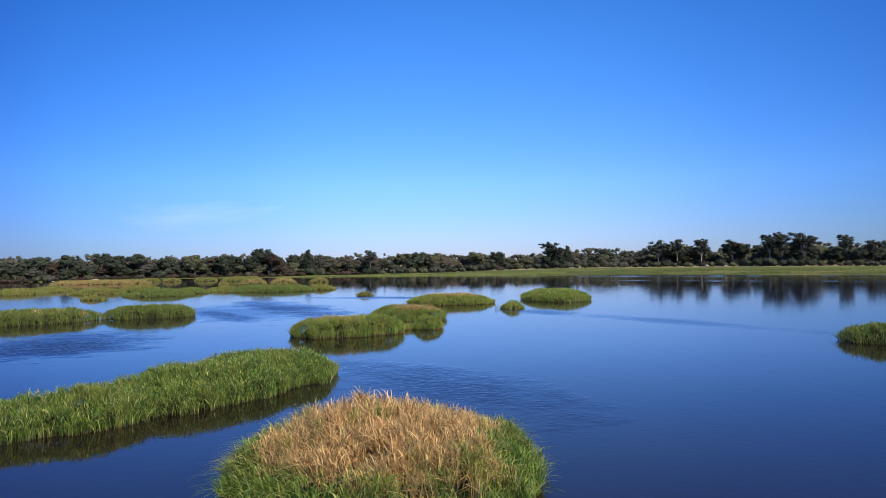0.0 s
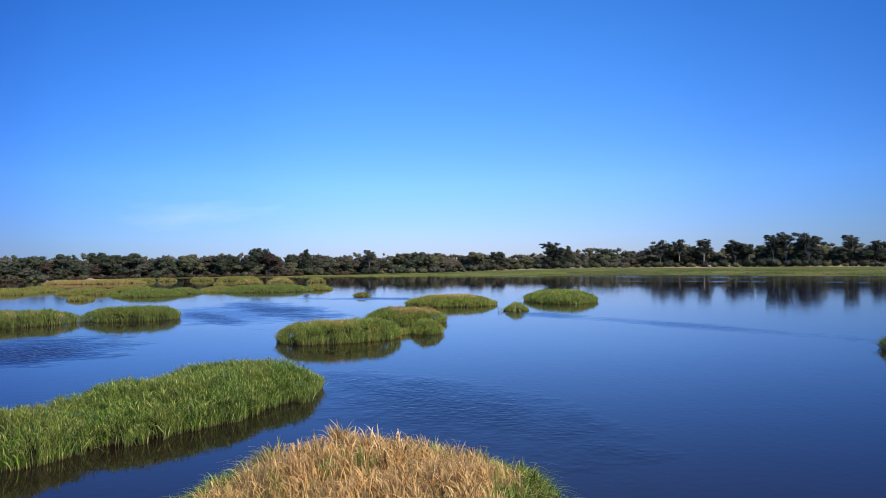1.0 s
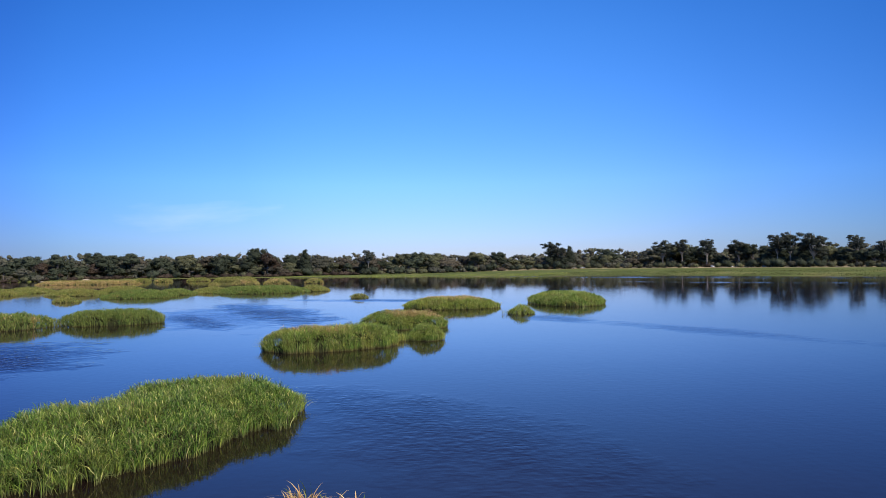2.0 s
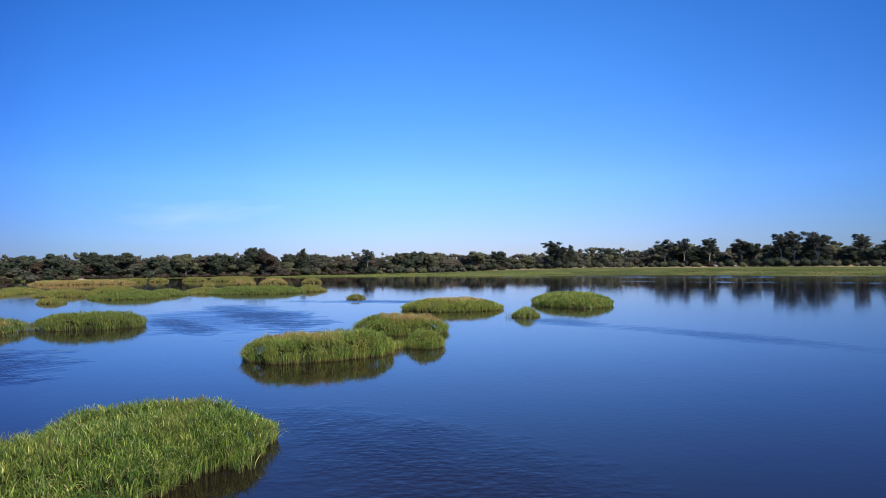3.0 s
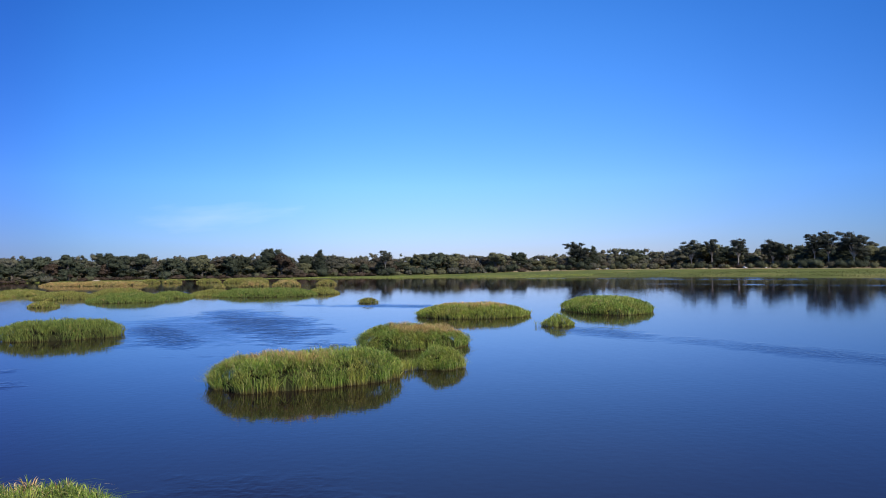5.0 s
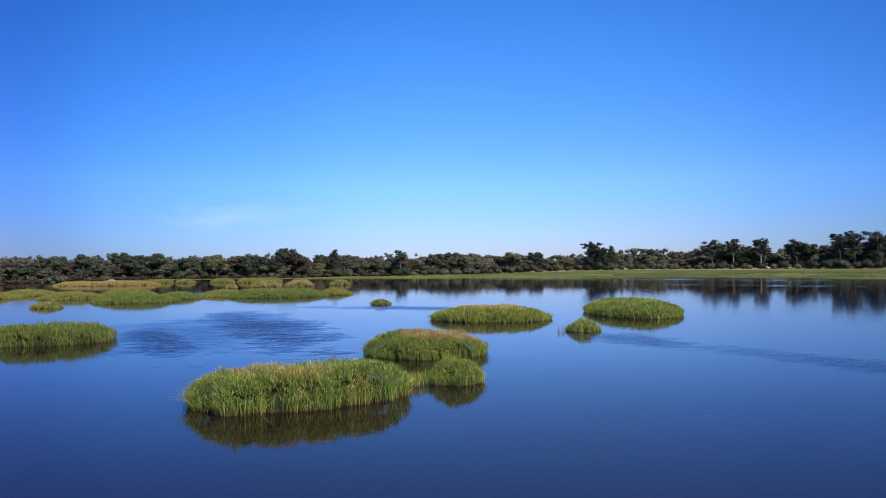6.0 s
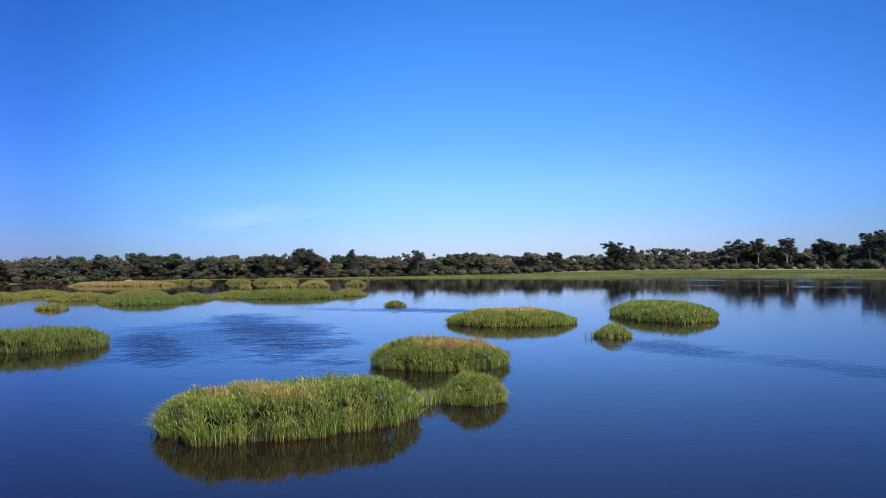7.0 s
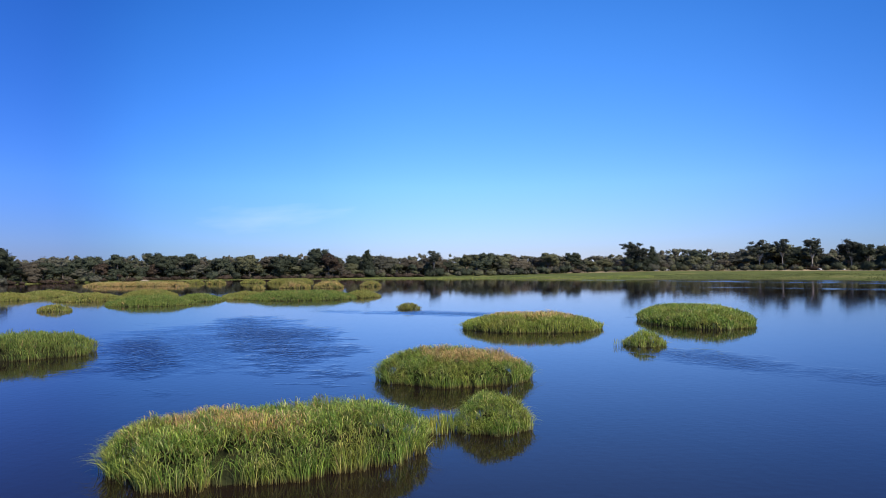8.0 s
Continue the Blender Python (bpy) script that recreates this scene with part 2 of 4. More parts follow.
def mat_ground():
    m, nodes, links, bsdf = material("bank_ground")
    geo = nodes.new("ShaderNodeNewGeometry")
    zone = nodes.new("ShaderNodeAttribute")
    zone.attribute_name = "inland"
    n = noise_node(nodes, links, 0.035, 5, geo.outputs["Position"])
    g = noise_node(nodes, links, 0.5, 4, geo.outputs["Position"])
    grass = ramp_node(nodes, [(0.3, (0.066, 0.080, 0.020)), (0.55, (0.100, 0.112, 0.028)), (0.8, (0.21, 0.18, 0.062))])
    links.new(n.outputs["Fac"], grass.inputs[0])
    straw = ramp_node(nodes, [(0.3, (0.22, 0.17, 0.08)), (0.65, (0.46, 0.35, 0.20))])
    links.new(g.outputs["Fac"], straw.inputs[0])
    mud = ramp_node(nodes, [(0.3, (0.05, 0.04, 0.025)), (0.7, (0.11, 0.08, 0.045))])
    links.new(g.outputs["Fac"], mud.inputs[0])
    a = ramp_node(nodes, [(0.0, (0, 0, 0)), (0.015, (1, 1, 1))])
    links.new(zone.outputs["Fac"], a.inputs[0])
    b = ramp_node(nodes, [(0.50, (0, 0, 0)), (0.60, (1, 1, 1))])
    links.new(zone.outputs["Fac"], b.inputs[0])
    c = mix_node(nodes, links, a.outputs[0], mud.outputs[0], grass.outputs[0])
    c = mix_node(nodes, links, b.outputs[0], c, straw.outputs[0])
    links.new(c, bsdf.inputs["Base Color"])
    bsdf.inputs["Roughness"].default_value = 0.95
    bsdf.inputs["Specular IOR Level"].default_value = 0.05
    return m


GROUND = mat_ground()


def thin_leaf(nodes, links, bsdf, colour):
    """Lets some of the light through a leaf."""
    bsdf.inputs["Roughness"].default_value = 0.75
    bsdf.inputs["Specular IOR Level"].default_value = 0.1
    glow, both = nodes.new("ShaderNodeBsdfTranslucent"), nodes.new("ShaderNodeMixShader")
    both.inputs[0].default_value = 0.42
    links.new(colour, bsdf.inputs["Base Color"])
    links.new(colour, glow.inputs["Color"])
    links.new(bsdf.outputs[0], both.inputs[1])
    links.new(glow.outputs[0], both.inputs[2])
    links.new(both.outputs[0], nodes["Material Output"].inputs["Surface"])


def leaf_material(name, dark, light):
    m, nodes, links, bsdf = material(name)
    geo, info = nodes.new("ShaderNodeNewGeometry"), nodes.new("ShaderNodeObjectInfo")
    r = ramp_node(nodes, [(0.0, dark), (1.0, light)])
    links.new(geo.outputs["Random Per Island"], r.inputs[0])
    hs = nodes.new("ShaderNodeHueSaturation")
    links.new(r.outputs[0], hs.inputs["Color"])
    links.new(math_node(nodes, links, "MULTIPLY_ADD", info.outputs["Random"], 0.5), hs.inputs["Value"])
    hs.inputs["Value"].links[0].from_node.inputs[2].default_value = 0.75
    thin_leaf(nodes, links, bsdf, hs.outputs[0])
    return m


LEAF_GUM = leaf_material("gum_leaf", (0.042, 0.048, 0.036), (0.066, 0.072, 0.052))
LEAF_DARK = leaf_material("dark_leaf", (0.046, 0.055, 0.034), (0.070, 0.080, 0.048))
LEAF_OLIVE = leaf_material("olive_leaf", (0.108, 0.110, 0.056), (0.146, 0.143, 0.076))
LEAF_GREY = leaf_material("grey_leaf", (0.092, 0.090, 0.062), (0.122, 0.118, 0.082))
LEAF_BROWN = leaf_material("brown_leaf", (0.094, 0.080, 0.054), (0.126, 0.107, 0.074))


def mixed_leaf():
    """Foliage of many kinds of tree, changing from crown to crown."""
    m, nodes, links, bsdf = material("mixed_leaf")
    geo = nodes.new("ShaderNodeNewGeometry")
    n = noise_node(nodes, links, 0.11, 2, geo.outputs["Position"])
    r = ramp_node(nodes, [(0.32, (0.076, 0.084, 0.052)), (0.45, (0.130, 0.126, 0.074)), (0.55, (0.128, 0.110, 0.078)), (0.68, (0.102, 0.110, 0.064))])
    links.new(n.outputs["Fac"], r.inputs[0])
    speck = ramp_node(nodes, [(0.0, (0.85, 0.85, 0.85)), (1.0, (1.12, 1.12, 1.12))])
    links.new(geo.outputs["Random Per Island"], speck.inputs[0])
    thin_leaf(nodes, links, bsdf, mix_node(nodes, links, 1.0, r.outputs[0], speck.outputs[0], "MULTIPLY"))
    return m


LEAF_MIXED = mixed_leaf()
LEAF_RUST = leaf_material("rust_leaf", (0.066, 0.046, 0.032), (0.094, 0.068, 0.045))


def mat_bark(name, dark, light):
    m, nodes, links, bsdf = material(name)
    tc = nodes.new("ShaderNodeTexCoord")
    n = noise_node(nodes, links, 1.5, 4, tc.outputs["Object"])
    r = ramp_node(nodes, [(0.35, dark), (0.65, light)])
    links.new(n.outputs["Fac"], r.inputs[0])
    links.new(r.outputs[0], bsdf.inputs["Base Color"])
    bsdf.inputs["Roughness"].default_value = 0.85
    return m


BARK_PALE = mat_bark("pale_bark", (0.20, 0.17, 0.13), (0.40, 0.34, 0.28))
BARK_DARK = mat_bark("dark_bark", (0.06, 0.05, 0.04), (0.14, 0.11, 0.09))


# ---- mesh helpers ----
def mesh_from(name, verts, quads=None, tris=None, mats=(), smooth=False):
    """A mesh from numpy arrays of corners, quads and triangles."""
    verts = np.asarray(verts, np.float32).reshape(-1, 3)
    loops, starts, at = [], [], 0
    for block, size in ((quads, 4), (tris, 3)):
        if block is not None and len(block):
            block = np.asarray(block, np.int32).reshape(-1, size)
            loops.append(block.ravel())
            starts.append(at + size * np.arange(len(block), dtype=np.int32))
            at += block.size
    me = bpy.data.meshes.new(name)
    me.vertices.add(len(verts))
    me.vertices.foreach_set("co", verts.ravel())
    loops, starts = np.concatenate(loops), np.concatenate(starts)
    me.loops.add(len(loops))
    me.loops.foreach_set("vertex_index", loops)
    me.polygons.add(len(starts))
    me.polygons.foreach_set("loop_start", starts)
    if smooth:
        me.polygons.foreach_set("use_smooth", np.ones(len(starts), bool))
    for mat in mats:
        me.materials.append(mat)
    me.update(calc_edges=True)
    return me


def part(name, me, parent, label=""):
    ob = new(name, me)
    ob.parent = parent
    return tagged(ob, label)


# ---- water and ground ----
def shore(x):
    """How far off the far bank's waterline runs."""
    return np.interp(x, [-900, -600, -400, -290, -260, -220, -110, -50, 0, 58, 85, 120, 150, 185, 260, 400, 600, 900],
                     [60, 240, 290, 345, 440, 485, 495, 480, 455, 432, 424, 412, 388, 348, 255, 120, 20, -120])


def ground_height(x, y):
    """Bank: rises from the lake bed to a low plain. Returns height and distance inland."""
    wob = 6 * np.sin(x * 0.045) + 4 * np.sin(x * 0.11 + 1.3) + 2.5 * np.sin(x * 0.31 + y * 0.05)
    inland = np.maximum(y - shore(x) + wob, -(y + 260 + 0.3 * wob))
    z = np.where(inland < 0, np.maximum(inland * 0.06, -1.2), 0.25 * (1 - np.exp(-np.maximum(inland, 0) / 3)) + np.interp(x, [-150, 0, 100], [1.2, 2.4, 4.8]) * (1 - np.exp(-inland / 95)))
    z = z + np.where(inland > 250, (inland - 250) * 0.004, 0)
    return z, inland


def sheet(name, xs, ys, mats):
    gx, gy = np.meshgrid(xs, ys)
    gz, inland = ground_height(gx, gy)
    w = len(xs)
    i = (np.arange(len(ys) - 1)[:, None] * w + np.arange(w - 1)[None, :]).ravel()
    me = mesh_from(name, np.stack([gx, gy, gz], -1), quads=np.stack([i, i + 1, i + w + 1, i + w], -1), mats=mats, smooth=True)
    a = me.attributes.new("inland", "FLOAT", "POINT")
    a.data.foreach_set("value", np.clip(inland / 250, 0, 1).astype(np.float32).ravel())
    return me


gx = np.concatenate([np.linspace(-4000, -620, 40), np.arange(-600, 601, 8), np.linspace(620, 4000, 40)])
gy = np.concatenate([np.linspace(-4000, -420, 30), np.arange(-400, 100, 20), np.arange(100, 700, 6), np.linspace(720, 4500, 50)])
tagged(new("ground", sheet("ground", gx, gy, [GROUND])), "flat grassy wetland bank with dry straw patches", "ground", kind="structure")

wv = np.array([(-900, -700, 0), (900, -700, 0), (900, 700, 0), (-900, 700, 0)])
tagged(new("water", mesh_from("water", wv, quads=[(0, 1, 2, 3)], mats=[WATER])), "still blue lake water with ruffled patches", "water", kind="structure")


# ---- reed beds ----
def inside(p, ovals, rng_shift):
    """Depth in metres inside a bed made of ovals with an uneven rim."""
    best = np.zeros(len(p))
    for cx, cy, rx, ry, turn in ovals:
        a = radians(turn)
        dx, dy = p[:, 0] - cx, p[:, 1] - cy
        u, v = (dx * math.cos(a) + dy * math.sin(a)) / rx, (-dx * math.sin(a) + dy * math.cos(a)) / ry
        r = np.hypot(u, v)
        best += np.exp(np.clip((1 - r) * min(rx, ry) / 0.6, -30, 30))
    s = rng_shift
    rim = (0.30 * np.sin(p[:, 0] * 1.1 + s) * np.sin(p[:, 1] * 0.9 + 2 * s) + 0.22 * np.sin(p[:, 0] * 2.7 + 3 * s + p[:, 1]) * np.sin(p[:, 1] * 2.2 - p[:, 0] * 0.7)
           + 0.12 * np.sin(p[:, 0] * 6.1 - s) * np.sin(p[:, 1] * 5.3 + s))
    return 0.6 * np.log(best + 1e-9) + rim


def lumps(p, s, f):
    return (np.sin(p[:, 0] * f + s) * np.sin(p[:, 1] * f * 1.13 + 1.7 * s) + np.sin(p[:, 0] * f * 0.57 - p[:, 1] * f * 0.8 + 2.1 * s)
            + 0.6 * np.sin(p[:, 0] * f * 2.3 + p[:, 1] * f * 1.9 + s)) / 2.6


def blades(name, roots, height, width, bend, mat, rng, outward, tuft=None):
    """Ribbon leaves that rise, arch over and taper to a point."""
    n = len(roots)
    # wide blades stand far off and need fewer joints
    s = np.array([0, 0.3, 0.6, 0.84, 1.0] if np.mean(width) < 0.03 else [0, 0.42, 0.8, 1.0])
    k_top = len(s) - 1
    az = rng.uniform(0, 2 * np.pi, n)
    lean = np.stack([np.cos(az), np.sin(az)], -1) * rng.uniform(0.15, 1.0, (n, 1)) + outward + np.array([-0.22, 0.10])
    lean *= np.minimum(1, 1.1 / np.linalg.norm(lean, axis=1, keepdims=True))
    b = bend * np.where(rng.uniform(0, 1, n) < 0.5, rng.uniform(0.3, 1.0, n), rng.uniform(1.1, 2.2, n))
    b = np.minimum(b, 1.25 / np.maximum(height, 0.3))
    face = rng.uniform(0, np.pi, n)
    side = np.stack([np.cos(face), np.sin(face), np.zeros(n)], -1)
    rows = []
    for k, q in enumerate(s):
        c = np.empty((n, 3))
        c[:, :2] = roots[:, :2] + lean * (b * height * (0.2 * q + 0.8 * q ** 2.2))[:, None]
        c[:, 2] = roots[:, 2] + height * (q - 0.42 * b * q ** 3.5)
        rows.append(c)
    wid = np.interp(s, [0, 0.3, 0.6, 0.84, 1], [0.75, 1.0, 0.85, 0.5, 0])
    v = np.empty((n, 2 * k_top + 1, 3), np.float32)
    for k in range(k_top):
        off = side * (width * wid[k] * 0.5)[:, None]
        v[:, 2 * k], v[:, 2 * k + 1] = rows[k] - off, rows[k] + off
    v[:, 2 * k_top] = rows[k_top]
    base = (np.arange(n) * (2 * k_top + 1))[:, None]
    quads = np.concatenate([base + np.array([2 * k, 2 * k + 1, 2 * k + 3, 2 * k + 2]) for k in range(k_top - 1)])
    me = mesh_from(name, v, quads=quads, tris=base + 2 * k_top + np.array([-2, -1, 0]), mats=[mat])
    a = me.attributes.new("along", "FLOAT", "POINT")
    a.data.foreach_set("value", np.tile(np.repeat(s, 2)[:2 * k_top + 1], n).astype(np.float32))
    a = me.attributes.new("tuft", "FLOAT", "POINT")
    a.data.foreach_set("value", np.repeat(rng.uniform(0, 1, n) if tuft is None else tuft, 2 * k_top + 1).astype(np.float32))
    return me


def reed_bed(label, ovals, tall, density, width, dry=0.15, dry_at=None, green=None, seed=0, group="reed islands in the lake", most=0.95, slope=1.6, leaf=0.62, skirt=0.5, mat=True, droop=1.0, lift=-0.08, stiff=0.8):
    """One island of reeds: a dark root filler with green and dry blades on it.
    dry_at: (x, y, rx, ry) of the faded crown. slope: metres over which the bed rises from its rim."""
    rng = np.random.default_rng(seed + 11)
    density, width = density * 0.60, width * 1.35
    lo = np.min([(o[0] - max(o[2:4]), o[1] - max(o[2:4])) for o in ovals], 0) - 0.6
    hi = np.max([(o[0] + max(o[2:4]), o[1] + max(o[2:4])) for o in ovals], 0) + 0.6
    # tufts: the blades spring in bunches from one foot, with gaps between them
    each = 9
    many = int(density * np.prod(hi - lo) / each)
    mid = np.repeat(rng.uniform(lo, hi, (many, 2)), each, 0)
    mood, grown = np.repeat(rng.uniform(0, 1, many), each), np.repeat(rng.uniform(0.86, 1.12, many), each)
    foot_r = min(3.2 * width, 0.35)
    fan = np.clip(rng.normal(size=mid.shape), -1.6, 1.6)
    p = mid + fan * foot_r
    d = inside(p, ovals, seed)
    keep = (d > -0.05) & (np.repeat(rng.uniform(0, 1, many), each) < 0.72 + 0.8 * lumps(mid, seed + 4, 3.1) - 0.15 * (d < 0.3) * (lumps(mid, seed + 9, 2.2) > 0.1))
    p, d, mood, grown, fan = p[keep], d[keep], mood[keep], grown[keep], fan[keep]
    swell = 1 + 0.10 * lumps(p, seed, 0.9) + 0.09 * lumps(p, seed + 2, 2.7)
    top = tall * (skirt + (1 - skirt) * np.clip(d / slope, 0, 1) ** 0.7) * swell * grown * rng.uniform(0.90, 1.04, len(p))
    # inner leaves part from their stalks high up, those of the rim at the water
    length = np.minimum(top, leaf * rng.uniform(0.45, 1.25, len(p)))
    length = np.where((d < 0.5) & (rng.uniform(0, 1, len(p)) < 0.42), top, length)
    foot = np.where(length < top, top - length * 0.9, -0.05)
    e = 0.15
    g = np.stack([inside(p + np.array(o), ovals, seed) - inside(p - np.array(o), ovals, seed) for o in ((e, 0), (0, e))], -1)
    g /= np.linalg.norm(g, axis=1, keepdims=True) + 1e-6
    out = -g * (0.42 * (1 - np.clip(d / slope, 0, 1)))[:, None] + (0.34 * np.clip(d / 0.8, 0.25, 1))[:, None] * fan
    chance = dry + 0.65 * np.clip(lumps(p, seed + 5, 0.7) - 0.2, 0, 1) * (d > 0.5)
    if dry_at:
        r = np.hypot((p[:, 0] - dry_at[0]) / dry_at[2], (p[:, 1] - dry_at[1]) / dry_at[3]) + 0.22 * lumps(p, seed + 3, 1.3)
        chance = np.where(r < 1, np.clip(most - 2.5 * np.clip(r - 0.8, 0, 1), 0.25, 1) - 0.4 * (lumps(p, seed + 7, 1.7) > 0.66), chance * 0.6)
    faded = 0.55 * rng.uniform(0, 1, len(p)) + 0.45 * mood < chance
    arch = np.where(length < top, stiff, 0.5 + 0.35 * rng.uniform(0, 1, len(p))) * (droop if mat else 0.35)
    foot = np.where(faded & (length < top), foot + lift, foot)
    roots = np.column_stack([p, foot])
    w = width * rng.uniform(0.6, 1.4, len(p))
    bed = tagged(new("reed_bed"), label, "reeds", group)
    cx, cy = np.mean([o[:2] for o in ovals], 0)
    bed.location = (cx, cy, 0)
    shift = np.array([cx, cy, 0])
    for kind, pick, look_of, lab in (("green_reeds", ~faded, green or GREEN, ""), ("dry_reeds", faded, DRY, "dead straw-coloured blades")):
        if pick.sum() > 3:
            part(kind, blades(kind, roots[pick] - shift, length[pick], w[pick], arch[pick], look_of, rng, out[pick], mood[pick]), bed, lab)
    if not mat:
        return bed
    # lumpy filler mound under the leaves, near-black for the shade between blades
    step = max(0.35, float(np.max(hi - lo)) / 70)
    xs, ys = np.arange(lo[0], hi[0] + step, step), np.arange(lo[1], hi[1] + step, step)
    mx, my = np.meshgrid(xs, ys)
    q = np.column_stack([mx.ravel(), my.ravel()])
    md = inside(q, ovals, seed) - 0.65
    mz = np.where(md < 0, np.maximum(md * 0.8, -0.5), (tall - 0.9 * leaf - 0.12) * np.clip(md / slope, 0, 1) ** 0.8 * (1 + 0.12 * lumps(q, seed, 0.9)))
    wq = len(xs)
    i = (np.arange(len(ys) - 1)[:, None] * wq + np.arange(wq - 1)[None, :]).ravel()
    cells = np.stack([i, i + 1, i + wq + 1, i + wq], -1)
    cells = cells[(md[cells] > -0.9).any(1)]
    part("root_mat", mesh_from("root_mat", np.column_stack([q, mz]) - shift, quads=cells, mats=[ROOT_SHADE], smooth=True), bed, "near-black root mound filling the shade between blades")
    return bed


reed_bed("reed island with a faded straw-coloured crown and green rim", [(-1.15, 14.6, 5.1, 5.1, 0)], 2.3, 900, 0.019, dry=0.06, dry_at=(-1.25, 14.5, 4.0, 4.5), seed=1, slope=2.6, skirt=0.35, leaf=0.75, stiff=0.9)
reed_bed("long curved bed of dense green reeds in the lake", [(-11.2, 35.2, 4.4, 3.8, 10), (-13.0, 29.6, 6.2, 3.5, 52), (-17.0, 22.6, 5.0, 2.3, 42)], 1.76, 950, 0.018, dry=0.03, lift=0.0, seed=2, slope=2.0, skirt=0.46, leaf=0.48, stiff=1.0)
reed_bed("long bed of green reeds with brownish tips", [(-9.85, 63.0, 5.4, 2.9, 24), (-13.0, 61.4, 2.7, 2.4, 0)], 1.9, 1250, 0.017, dry=0.10, dry_at=(-12.0, 61.6, 3.2, 1.4), most=0.5, lift=0.03, green=FRESH, seed=3, slope=1.3, skirt=0.55, leaf=0.40, stiff=1.05)
reed_bed("small round clump of green reeds beside a longer bed", [(-2.6, 68.7, 1.65, 1.65, 0)], 1.6, 1200, 0.017, dry=0.06, green=FRESH, seed=4, slope=1.6, skirt=0.36, leaf=0.42, stiff=1.2)
reed_bed("round green reed island with a brown-tipped crown", [(-6.0, 82.2, 5.1, 3.6, 0)], 1.9, 1000, 0.019, dry=0.07, dry_at=(-4.8, 82.0, 3.5, 2.0), most=0.62, lift=0.06, green=FRESH, seed=5, slope=1.8, skirt=0.42, leaf=0.42, stiff=1.4)
reed_bed("flat oval island of yellow-green reeds", [(-0.9, 118.8, 8.1, 5.8, 0)], 1.85, 300, 0.040, dry=0.10, dry_at=(-0.6, 119.4, 6.0, 3.6), most=0.55, lift=0.06, green=OLIVE, seed=6, slope=2.8, skirt=0.4, stiff=1.0)
reed_bed("little tuft of reeds alone in the water", [(9.6, 102.2, 1.9, 1.6, 0)], 1.4, 500, 0.030, dry=0.12, green=OLIVE, seed=7, skirt=0.35, slope=1.3)
reed_bed("broad oval island of fresh green reeds", [(20.4, 131.0, 6.7, 12.8, 0)], 2.05, 230, 0.044, dry=0.05, green=FRESH, seed=8, slope=3, skirt=0.42, stiff=1.0)
reed_bed("oval bed of green reeds in the open lake", [(-44.8, 91.0, 6.2, 4.4, 18)], 1.85, 330, 0.034, dry=0.06, green=GREEN_FAR, seed=9, slope=1.7, skirt=0.5)
reed_bed("wide bed of green reeds with dull tops", [(-57.3, 82.0, 8.5, 4.7, 40)], 1.85, 300, 0.034, dry=0.10, green=GREEN_FAR, seed=10, slope=1.7, skirt=0.5)
reed_bed("dark green reed island near the open water", [(39.0, 52.4, 4.3, 3.0, 0)], 1.65, 360, 0.028, dry=0.10, green=GREEN_FAR, seed=12)
reed_bed("tiny tuft of yellow-green reeds", [(-22.4, 155.8, 2.1, 1.8, 0)], 1.3, 150, 0.06, dry=0.08, green=FRESH_FAR, seed=13)
# thin stalks standing in open water beside the beds
for k, (x, y, rx, ry, many) in enumerate(((-4.9, 68.2, 1.0, 0.8, 300), (-0.95, 68.7, 0.4, 0.4, 220), (7.2, 101.8, 0.7, 0.6, 40))):
    reed_bed("few thin reed stalks standing in open water", [(x, y, rx, ry, 0)], 1.05, many, 0.022, dry=0.05, green=FRESH, seed=60 + k, skirt=0.7, leaf=1.4, mat=False, group="loose reed stalks")
FAR = [
    ([(-135, 211, 5.8, 12, 0)], FRESH_FAR, 0.12), ([(-106, 188, 8.0, 7, 0)], FRESH_FAR, 0.15), ([(-86, 149.5, 2.9, 2.2, 0)], FRESH_FAR, 0.10), ([(-80, 171, 8.8, 8, 0)], GREEN_FAR, 0.06),
    ([(-105, 212, 7.2, 7.4, 0)], FRESH_FAR, 0.10), ([(-78, 187, 5.3, 6.5, 0)], GREEN_FAR, 0.06), ([(-132, 190.5, 7.6, 8.7, 0)], FRESH_FAR, 0.12), ([(-57, 198, 13.6, 11.5, 0)], GREEN_FAR, 0.06),
    ([(-74, 204, 4.8, 10, 0)], FRESH_FAR, 0.14), ([(-44, 207, 4.8, 6.9, 0)], FRESH_FAR, 0.08),
]
for k, (ovals, tone, fade) in enumerate(FAR):
    reed_bed("low reed island in the shallows before the far bank", ovals, 1.85, 120, 0.075, dry=fade, green=tone, seed=20 + k, group="reed islands before the far bank", slope=4.5, skirt=0.25, droop=0.6)
STRAW = [((-97, 268, 2.1, 3), 2.7, 0.5), ((-92, 291, 5.4, 8), 2.5, 0.55), ((-78, 290, 5.2, 8), 2.6, 0.6), ((-66, 308, 4.2, 6), 2.3, 0.5), ((-182, 330, 25, 13), 1.8, 0.75),
         ((-176, 372, 5, 5), 2.0, 0.3), ((-163, 370, 4.6, 6), 2.0, 0.4), ((-126, 379, 10.5, 17), 2.2, 0.25), ((-148, 382, 6, 8), 2.0, 0.3)]
for k, (oval, tall, fade) in enumerate(STRAW):
    reed_bed("straw-coloured reed clump in the dark shallows", [(*oval, 0)], tall, 100, 0.085, dry=fade * 0.75, green=FRESH_FAR, seed=40 + k, group="reed clumps before the far bank", slope=2.6, skirt=0.3, droop=0.7)


